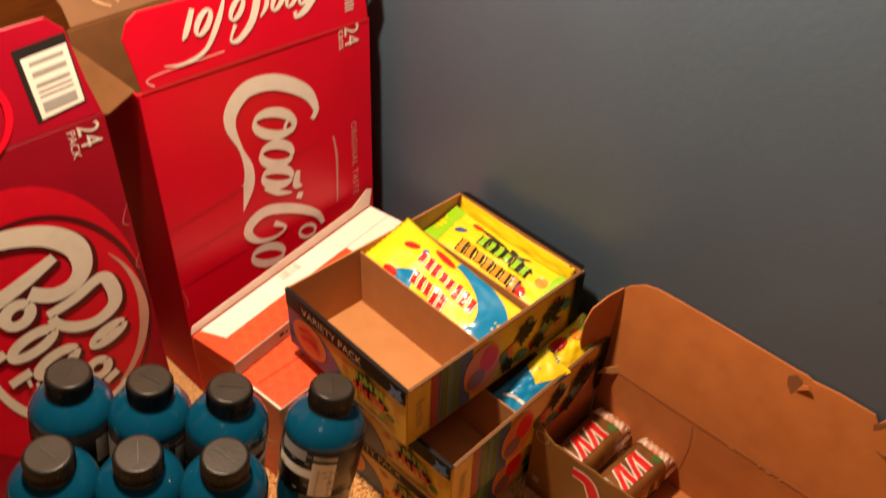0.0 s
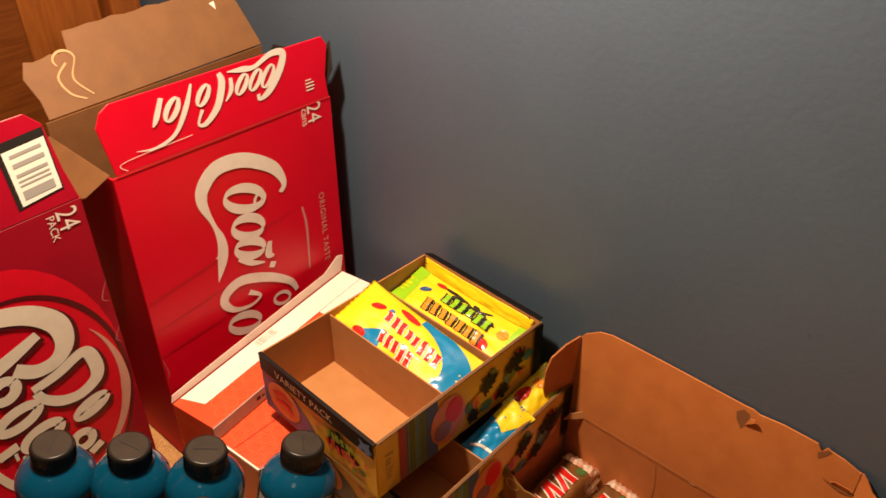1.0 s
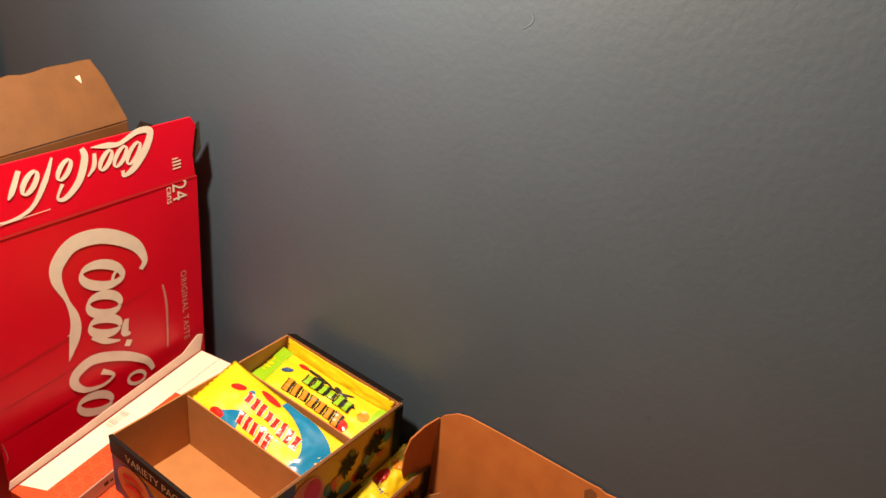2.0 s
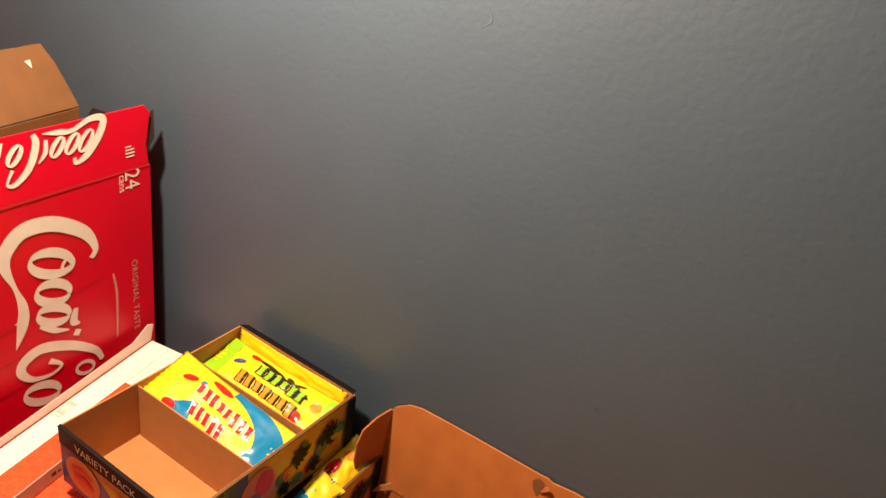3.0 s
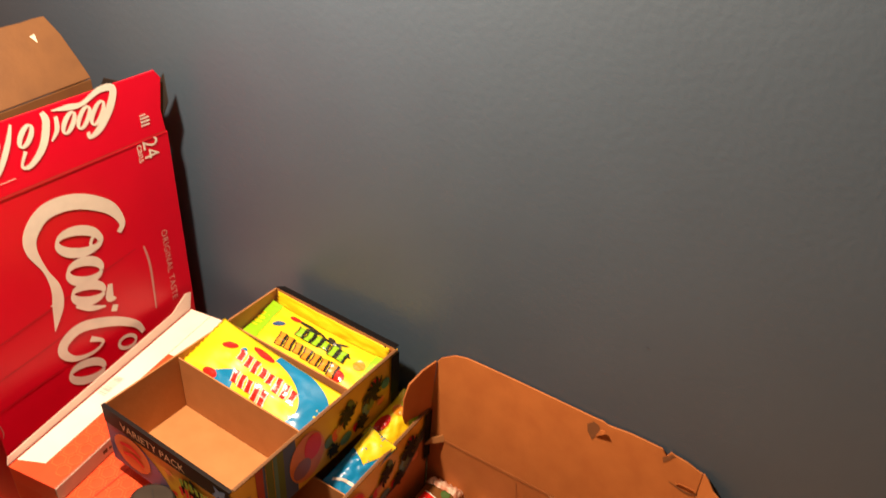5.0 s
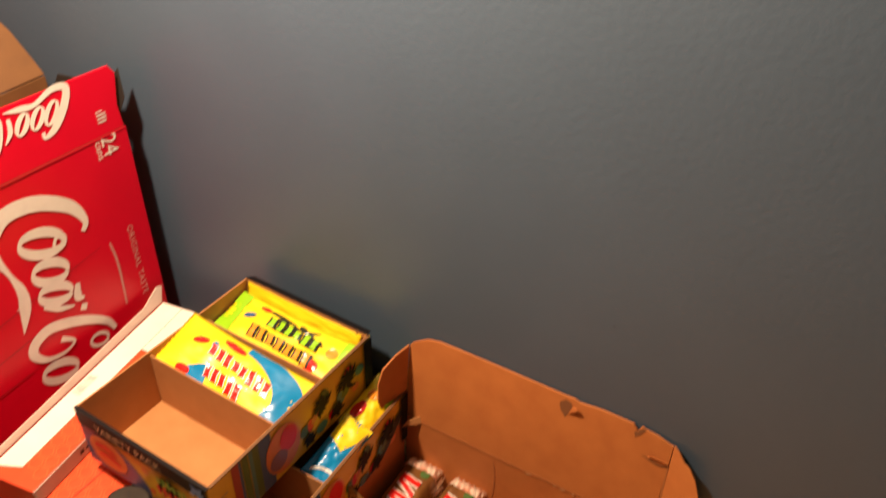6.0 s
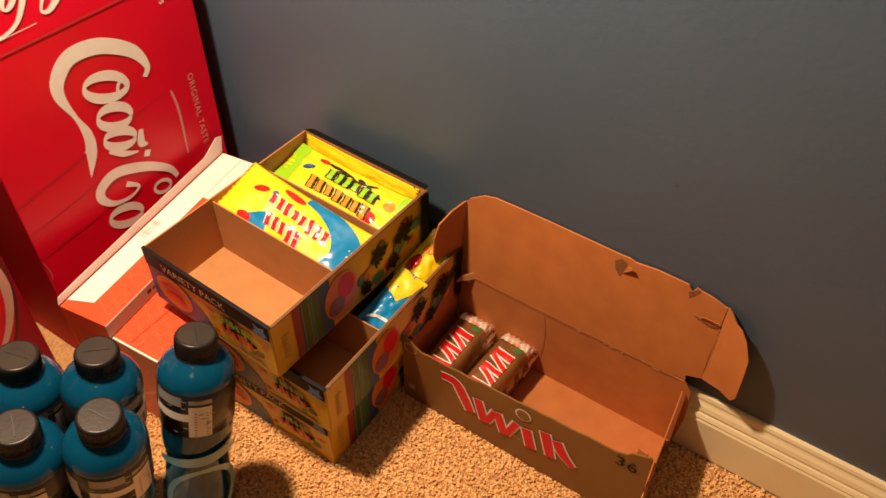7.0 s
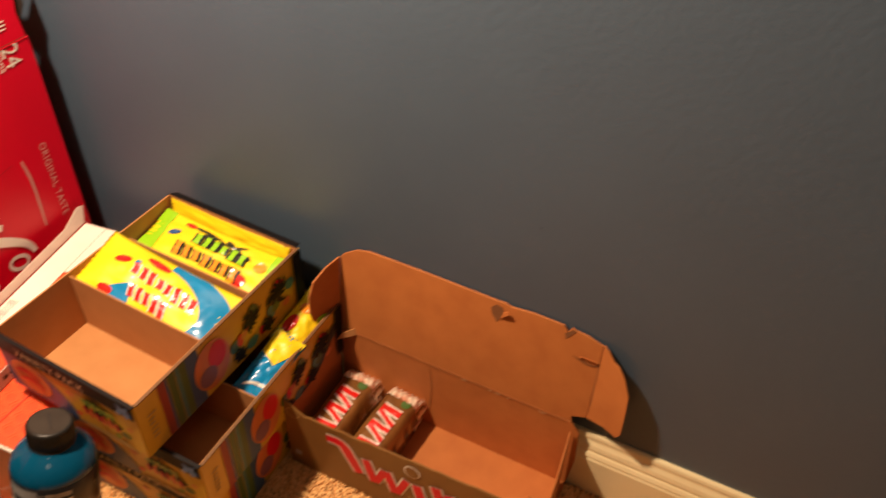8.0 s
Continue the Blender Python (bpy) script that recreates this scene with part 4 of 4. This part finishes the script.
part("lid_tab", slab([(TY + 0.001, 0.014), (TY + 0.020, 0.017), (TY + 0.034, 0.015), (TY + 0.038, 0.022), (TY + 0.037, 0.050), (TY + 0.0355, 0.072), *[p for p in rag if p[0] > TY], (TY + 0.0005, 0.1118)], bent, 0.002, bevel=0.0003), KRAFT_IN, lid, "bent end tab of the lid")
part("fold_line", ribbon([(TY + 0.003, 0.018, 0.0005), (TY + 0.001, 0.050, 0.0009), (TY + 0.0, 0.086, 0.0005)], ld, 0.0004), FOLD, lid)
# Dark slit and flat dark sheets paint the shade inside the lid's tears.
part("torn_slit", ribbon([(TY - 0.026, 0.087, 0.0004), (TY - 0.010, 0.0835, 0.0012), (TY + 0.001, 0.086, 0.0005)], ld, 0.0005), TEAR_SHADE, lid)
part("torn_tab", slab([(TY - 0.020, 0.088), (TY - 0.004, 0.086), (TY - 0.002, 0.092), (TY - 0.016, 0.092)], lambda x, y, c=0: ld(x, y, 0.0006 + max(0.0, y - 0.086) * 0.5 + c), 0.0010, bevel=0), KRAFT_IN, lid)
part("torn_hollow_shade", sheet([(0.172, 0.108), (0.178, 0.114), (0.184, 0.112), (0.186, 0.106), (0.180, 0.092), (0.174, 0.100)], ld, 0.0004), TEAR_SHADE, lid)
part("torn_tab", slab([(0.183, 0.099), (0.189, 0.106), (0.193, 0.111), (0.191, 0.113), (0.186, 0.109)], lambda x, y, c=0: ld(x, y, 0.0008 + max(0.0, x - 0.182) * 0.5 + c), 0.0010, bevel=0), KRAFT_IN, lid)
part("torn_hollow_shade", sheet([(0.248, 0.110), (0.256, 0.118), (0.259, 0.117), (0.254, 0.109), (0.250, 0.104)], ld, 0.0004), TEAR_SHADE, lid)
lt = plane_map((TX - 0.001, TY + 0.0012, TZ), (-0.042, 0.010, 0), lid_up)
part("side_tab", slab([(0.0, 0.020), (0.020, 0.018), (0.036, 0.030), (0.043, 0.050), (0.044, 0.074), (0.038, 0.090), (0.020, 0.098), (0.0, 0.100)], lt, 0.002, bevel=0.0004), KRAFT_IN, tb)
sl = plane_map((0, TY, 0), (1, 0, 0), (0, 0, 1))
part("side_panel", slab([(0.003, 0), (TX - 0.003, 0), (TX - 0.003, 0.108), (0.100, 0.114), (0.086, 0.104), (0.060, 0.084), (0.026, 0.080), (0.010, 0.088), (0.003, 0.104)], sl, 0.002, bevel=0.0004), KRAFT_IN, tb)
part("torn_dark_edge", ribbon([(0.030, 0.082, 0.0015), (0.060, 0.088, 0.0035), (0.082, 0.104, 0.0045), (0.094, 0.118, 0.0060), (0.106, 0.122, 0.0036), (0.110, 0.119, 0.001)], lambda a, b, c=0: sl(a, b + 0.002, 0.0006 + c), 0.0004), DARK_EDGE, tb, "black torn edge strip")
part("torn_curl", slab([(0.0, 0.0), (0.006, 0.008), (0.020, 0.012), (0.030, 0.009), (0.028, 0.004), (0.012, 0.002)], plane_map((TX - 0.014, TY - 0.004, TZ - 0.006), (0.6, -0.8, 0), (0.2, 0.1, 1)), 0.0012, bevel=0), KRAFT, tb, "curled torn corner of the board")
# emblem: slanting red bars edged in white
for lift, grow, ink in ((0.0006, 0.0021, WHITE_INK), (0.0010, 0.0, RED)):
    for pts in ([(0.052, 0.078, 0.0050), (0.070, 0.078, 0.0062), (0.080, 0.062, 0.0066), (0.090, 0.040, 0.0056)],
                [(0.098, 0.070, 0.0052), (0.108, 0.036, 0.0054)], [(0.110, 0.038, 0.0036), (0.120, 0.064, 0.0042)], [(0.122, 0.066, 0.0050), (0.133, 0.034, 0.0054)],
                [(0.135, 0.036, 0.0036), (0.146, 0.066, 0.0040)], [(0.157, 0.066, 0.0056), (0.165, 0.036, 0.0056)],
                [(0.178, 0.078, 0.0056), (0.188, 0.040, 0.0052)], [(0.192, 0.074, 0.0058), (0.200, 0.058, 0.0060), (0.214, 0.044, 0.0034)]):
        part("emblem_bar", ribbon([(a, b, w + grow) for a, b, w in pts], fr, lift, 8), ink, tb)
    part("emblem_dot", disc(0.152, 0.086, 0.0076 + grow * 0.8, 0.0076 + grow * 0.8, fr, lift + 0.0002, rings=3, seg=24), ink if ink is WHITE_INK else BROWN_BOX, tb)
writing("36", 0.021, fr, 0.252, 0.092, BLACK, tb, lift=0.0009, wide=1.15, turn=0)
part("seal_print", ribbon(arc(0.012, 0.094, 0.008, 0.007, 0, 360, 0.0005, 0.0005, 0.0005, 13), fr, 0.0007), GOLD_INK, tb)
part("seal_print", sheet([(0.008, 0.020), (0.016, 0.020), (0.016, 0.028), (0.008, 0.028)], fr, 0.0007), LABEL_GREY, tb)
part("fine_print", bars(0.118, 0.044, 0.006, -0.001, 8, fr, 0.0007, 6, 0.005, 0.0016), GOLD_INK, tb)


def candy_bar(place, label, turn=0.0):
    """A twin-bar wrapper: a along x towards the wall, crimped ends."""
    o = thing("candy_bar", place, label, "candy", "wrapped candy bars", turn)
    W, D, Hh = 0.108, 0.047, 0.026
    seed = place[1] * 100

    def put(a, b, c=0.0):
        aa = min(max(a, 0), 1)
        end = min(1, min(aa, 1 - aa) * 8)
        hump = (1 - abs(2 * min(max(b, 0), 1) - 1) ** 9) * (0.45 + 0.55 * end ** 0.5)
        wr = noise.noise(Vector((a * 9 + seed, b * 5, 1.3))) * 0.0016 + 0.0016 * math.sin(b * 46) * (1 - end)
        return Vector((a * W, (b - 0.5) * D, Hh * (0.10 + 0.9 * hump) - 0.006 * (1 - end) * 0 + wr + c - 0.002))
    bm = bmesh.new()
    N, M = 26, 20
    g = [[bm.verts.new(put(i / N, j / M)) for j in range(M + 1)] for i in range(N + 1)]
    g2 = [[bm.verts.new(Vector((i / N * W, (j / M - 0.5) * D, 0.0008))) for j in range(M + 1)] for i in range(N + 1)]
    for q in (g, g2):
        for i in range(N):
            for j in range(M):
                bm.faces.new((q[i][j], q[i + 1][j], q[i + 1][j + 1], q[i][j + 1]))
    for i in range(N):
        for j in (0, M):
            bm.faces.new((g[i][j], g[i + 1][j], g2[i + 1][j], g2[i][j]))
    for j in range(M):
        for i in (0, N):
            bm.faces.new((g[i][j], g[i][j + 1], g2[i][j + 1], g2[i][j]))
    part("wrapper", bm, WRAP_GOLD, o, smooth=True)
    for lift, grow, ink in ((0.0006, 0.016, BAG_WHITE), (0.0011, 0.0, BAG_RED)):
        for a, lean, w in ((0.66, 0.02, 0.040), (0.54, 0.08, 0.030), (0.44, 0.02, 0.030), (0.34, 0.08, 0.030), (0.22, 0.0, 0.032)):
            part("emblem_bar", ribbon([(a - lean * 0.5, 0.24, w + grow), (a + lean * 0.3, 0.50, w * 0.9 + grow), (a + lean, 0.76, w + grow)], put, lift, 6), ink, o)
    part("green_print", disc(0.80, 0.30, 0.05, 0.12, put, 0.0008, rings=3, seg=16), GREEN_INK, o)
    bm = bmesh.new()
    K = 14
    rows = [[bm.verts.new(put(0.83 + 0.19 * i / 3, j / K, 0.0012 + 0.001 * ((i + j) % 2))) for j in range(K + 1)] for i in range(4)]
    for r0, r1 in zip(rows, rows[1:]):
        for j in range(K):
            bm.faces.new((r0[j], r0[j + 1], r1[j + 1], r1[j]))
    part("crimped_end", bm, WRAP_CREAM, o, "crimped cream and red end")
    return o


for y, z, tn, lab in ((0.303, 0.0037, 0, "brown-gold wrapped candy bar at the bottom of its pile"), (0.253, 0.0037, 0, "brown-gold wrapped candy bar under another one"),
                      (0.302, 0.0300, 1, "glossy wrapped candy bar with red emblem, foil end"), (0.252, 0.0300, -3, "glossy wrapped candy bar with red emblem beside another")):
    candy_bar((0.5295, y, z), lab, tn)

# ---- bottles of blue drink ----
def lathe(prof, seg=32, wob=0.0):
    bm = bmesh.new()
    rows = []
    for r_, z in prof:
        rows.append([bm.verts.new((r_ * math.cos(2 * math.pi * k / seg), r_ * math.sin(2 * math.pi * k / seg), z)) for k in range(seg)])
    for a, b in zip(rows, rows[1:]):
        for k in range(seg):
            bm.faces.new((a[k], a[(k + 1) % seg], b[(k + 1) % seg], b[k]))
    bm.faces.new(rows[0])
    bm.faces.new(rows[-1])
    return bm


LEAN_TO, LEAN_BY = Vector((0.56, -0.83, 0.0)), radians(8.5)


def leaned(p):
    """Shears a point of the pack so that it leans about the height of the caps."""
    return Vector(p) - LEAN_TO * (0.239 - p[2]) * math.tan(LEAN_BY)


def bottle(place, turn, label, away=0.0):
    """A bottle that leans, with its cap over the given place."""
    o = thing("drink_bottle", place, label, "bottle", "blue drink bottles")
    to = LEAN_TO * math.tan(LEAN_BY) + Vector((0.83, 0.56, 0.0)) * math.tan(radians(away))
    tip = Matrix.Rotation(math.atan(to.length), 4, Vector((0, 0, 1)).cross(to))
    cap_at = Vector((place[0], place[1], 0.2395))
    o.matrix_basis = Matrix.Translation(cap_at - tip @ Vector((0, 0, 0.2392))) @ tip @ Matrix.Rotation(radians(turn), 4, "Z")
    part("body", lathe([(0.024, 0.0000), (0.0315, 0.0030), (0.0330, 0.0100), (0.0330, 0.0520), (0.0305, 0.0640), (0.0300, 0.1030), (0.0325, 0.1170), (0.0330, 0.1250), (0.0330, 0.1850), (0.0338, 0.1960),
                        (0.0338, 0.1985), (0.0328, 0.2025), (0.0304, 0.2075), (0.0264, 0.2125), (0.0212, 0.2170), (0.0168, 0.2205), (0.0160, 0.2250)], 40), DRINK, o, "clear bottle full of blue drink", True)
    lab = part("label", lathe([(0.0334, 0.1450), (0.0339, 0.1455), (0.0341, 0.1965), (0.0336, 0.1970)], 40), LABEL_BLACK, o, "black printed wrap label", True)

    def wrapped(a, b, c=0.0):
        return Vector(((0.0342 + c) * math.cos(a / 0.0339), (0.0342 + c) * math.sin(a / 0.0339), b + 0.046))
    for a0, a1, b0, b1, ink in ((-0.010, 0.010, 0.101, 0.138, WHITE_INK), (-0.044, -0.016, 0.137, 0.148, LABEL_GREY), (-0.046, -0.010, 0.120, 0.129, WHITE_INK), (0.040, 0.070, 0.112, 0.134, LABEL_GREY), (-0.010, 0.010, 0.141, 0.146, LABEL_GREY), (-0.075, -0.055, 0.110, 0.140, WHITE_INK)):
        bm = bmesh.new()
        rows = [[bm.verts.new(wrapped(a0 + (a1 - a0) * i / 8, z, 0.0003)) for z in (b0, b1)] for i in range(9)]
        for p, q in zip(rows, rows[1:]):
            bm.faces.new((p[0], p[1], q[1], q[0]))
        part("label_patch", bm, ink, lab)
    rnd = random.Random(5)
    bm = bmesh.new()
    for i in range(9):
        z = 0.103 + i * 0.0033
        bm.faces.new([bm.verts.new(wrapped(x, y, 0.0006)) for x, y in ((-0.005, z), (0.007, z), (0.007, z + 0.0012), (-0.005, z + 0.0012))])
    for i in range(40):
        a, z = rnd.uniform(-0.045, 0.10), rnd.uniform(0.102, 0.146)
        bm.faces.new([bm.verts.new(wrapped(a + x, z + y, 0.0006)) for x, y in ((0, 0), (0.004, 0), (0.004, 0.0012), (0, 0.0012))])
    part("fine_print", bm, LABEL_GREY, lab)
    cap = part("cap", lathe([(0.0178, 0.2160), (0.0183, 0.2165), (0.0183, 0.2215), (0.0176, 0.2220), (0.0180, 0.2226), (0.0180, 0.2370), (0.0171, 0.2388), (0.0157, 0.2392)], 48), CAP, o, "black screw cap", True)
    top_put = plane_map((0, 0, 0.2392), (1, 0, 0), (0, 1, 0))
    part("cap_top", disc(0, 0, 0.0155, 0.0155, top_put, 0.0002, rings=3, seg=40), CAP_TOP, cap)
    part("cap_mark", ribbon([(-0.010, 0.0, 0.0004), (0.010, 0.0, 0.0004)], top_put, 0.0005), DARK_EDGE, cap)
    bm = bmesh.new()
    for k in range(60):
        q = 2 * math.pi * k / 60
        d, s = Vector((math.cos(q), math.sin(q), 0)), Vector((-math.sin(q), math.cos(q), 0)) * 0.0005
        lo, hi = Vector((0, 0, 0.2230)), Vector((0, 0, 0.2366))
        v = [bm.verts.new(p) for p in (d * 0.0179 - s + lo, d * 0.0186 + lo, d * 0.0179 + s + lo, d * 0.0179 - s + hi, d * 0.0186 + hi, d * 0.0179 + s + hi)]
        bm.faces.new((v[0], v[1], v[4], v[3]))
        bm.faces.new((v[1], v[2], v[5], v[4]))
    part("cap_ribs", bm, CAP, cap)
    return o


BOTTLES = [(0.199, 0.576, 40), (0.2425, 0.5245, -70), (0.2840, 0.4725, -40), (0.3445, 0.4160, -128), (0.150, 0.5125, 100), (0.1975, 0.4665, -120), (0.2425, 0.4195, -80)]
for i, (x, y, tn) in enumerate(BOTTLES):
    bottle((x, y, 0), tn, "loose upright bottle of blue drink, black cap, black label" if i == 3 else "shrink-wrapped bottle of blue drink with black cap", (4, 4, 5, 11, 0, 0, 0)[i])


def wrap_sheet():
    """A loose film drawn round the bottles' lower halves, with an opening towards the room."""
    pts = [Vector((x + 0.0362 * math.cos(k * math.pi / 12), y + 0.0362 * math.sin(k * math.pi / 12))) for x, y, _ in BOTTLES for k in range(24)]
    pts.sort(key=lambda p: (p.x, p.y))

    def half(seq):
        h = []
        for p in seq:
            while len(h) >= 2 and (h[-1] - h[-2]).cross(p - h[-1]) <= 0:
                h.pop()
            h.append(p)
        return h[:-1]
    hull = half(pts) + half(pts[::-1])
    # even spacing
    line = []
    for p, q in zip(hull, hull[1:] + hull[:1]):
        k = max(1, int((q - p).length / 0.006))
        line += [p + (q - p) * i / k for i in range(k)]
    mid = sum(line, Vector((0, 0))) / len(line)
    bm = bmesh.new()
    Z = 16
    rows = []
    for p in line:
        out = (p - mid).normalized()
        rows.append([bm.verts.new((*(p - out * (0.006 * (k / Z) ** 2 + 0.003 * noise.noise(Vector((p.x * 30, p.y * 30, k * 0.4))) + (0.010 if k == Z else 0))), 0.002 + 0.122 * k / Z + 0.004 * noise.noise(Vector((p.x * 25, p.y * 25, 7))))) for k in range(Z + 1)])
    for row in rows:
        for v in row:
            v.co = leaned(v.co)
    n = len(rows)
    for i in range(n):
        for k in range(Z):
            c = (rows[i][k].co + rows[(i + 1) % n][k + 1].co) / 2
            d = (c - leaned((0.327, 0.387, c.z))).length / 0.9
            if (d / 0.036) ** 2 + ((c.z - 0.070) / 0.045) ** 2 < 1:
                continue
            bm.faces.new((rows[i][k], rows[(i + 1) % n][k], rows[(i + 1) % n][k + 1], rows[i][k + 1]))
    return bm


wrap = thing("shrink_wrap", (0, 0, 0), "torn clear shrink film round the bottles' lower halves", "film")
part("sleeve", wrap_sheet(), FILM, wrap, smooth=True).visible_shadow = False
HEM = mat("gathered_white_film", (0.20, 0.42, 0.46), 0.18, coat=0.5, bump=0.4, bump_scale=60)


def hem(a, b, c=0.0):
    """Round the loose bottle: a along the girth in metres, b the height."""
    q = radians(-126) + a / 0.0352
    return leaned((0.3445 + (0.0352 + c) * math.cos(q), 0.4160 + (0.0352 + c) * math.sin(q), b)) - Vector((0.83, 0.56, 0.0)) * (0.239 - b) * math.tan(radians(11))


part("torn_hem", ribbon(arc(0.0, 0.068, 0.034, 0.042, 95, 455, 0.0026, 0.0042, 0.0026, 25), hem, 0.0006, 6), HEM, wrap, "stretched whitish rim of the torn film", True)
part("torn_hem", ribbon([(-0.046, 0.118, 0.003), (-0.024, 0.1225, 0.0050), (0.0, 0.1235, 0.0060), (0.022, 0.1225, 0.0050), (0.044, 0.117, 0.003)], hem, 0.0010), HEM, wrap, "gathered pale film under the label", True)

# ---- carpet pile ----
def pile(x0, x1, y0, y1, step, seed):
    rnd = np.random.default_rng(seed)
    nx, ny = int((x1 - x0) / step), int((y1 - y0) / step)
    verts, faces = [], []
    for i in range(nx):
        for j in range(ny):
            x, y = x0 + (i + rnd.uniform(-0.4, 1.4)) * step, y0 + (j + rnd.uniform(-0.4, 1.4)) * step
            if x > WX - 0.014:
                continue
            h, r_ = rnd.uniform(0.0034, 0.0054), rnd.uniform(0.0012, 0.0022)
            lx, ly = rnd.normal(0, 0.0016, 2)
            b = len(verts)
            a0 = rnd.uniform(0, 6.28)
            for k in range(4):
                q = a0 + k * 1.5708
                verts.append((x + r_ * math.cos(q), y + r_ * math.sin(q), -0.0035))
            for k in range(4):
                q = a0 + k * 1.5708 + 0.5
                verts.append((x + lx + r_ * 0.85 * math.cos(q), y + ly + r_ * 0.85 * math.sin(q), -0.0035 + h * 0.8))
            verts.append((x + lx * 1.5, y + ly * 1.5, -0.0035 + h))
            for k in range(4):
                m_ = (k + 1) % 4
                faces.append((b + k, b + m_, b + 4 + m_, b + 4 + k))
                faces.append((b + 4 + k, b + 4 + m_, b + 8))
    me = bpy.data.meshes.new("carpet_pile")
    me.from_pydata(verts, [], faces)
    return me


PILE = bpy.data.materials.new("carpet_yarn")
PILE.use_nodes = True
pn = PILE.node_tree
pb = pn.nodes["Principled BSDF"]
pb.inputs["Roughness"].default_value = 0.95
geo = pn.nodes.new("ShaderNodeNewGeometry")
cr = pn.nodes.new("ShaderNodeValToRGB")
cr.color_ramp.elements[0].position, cr.color_ramp.elements[0].color = 0.0, (0.72, 0.375, 0.130, 1)
cr.color_ramp.elements[1].position, cr.color_ramp.elements[1].color = 1.0, (0.92, 0.59, 0.250, 1)
e_ = cr.color_ramp.elements.new(0.35)
e_.color = (0.84, 0.480, 0.185, 1)
pn.links.new(geo.outputs["Random Per Island"], cr.inputs[0])
pn.links.new(cr.outputs[0], pb.inputs["Base Color"])
pm = pile(0.12, WX, -0.32, 0.56, 0.0026, 5)
pm.materials.append(PILE)
tagged(new("carpet_pile", pm), "short twisted tan and brown carpet yarn", "carpet", kind="stuff")
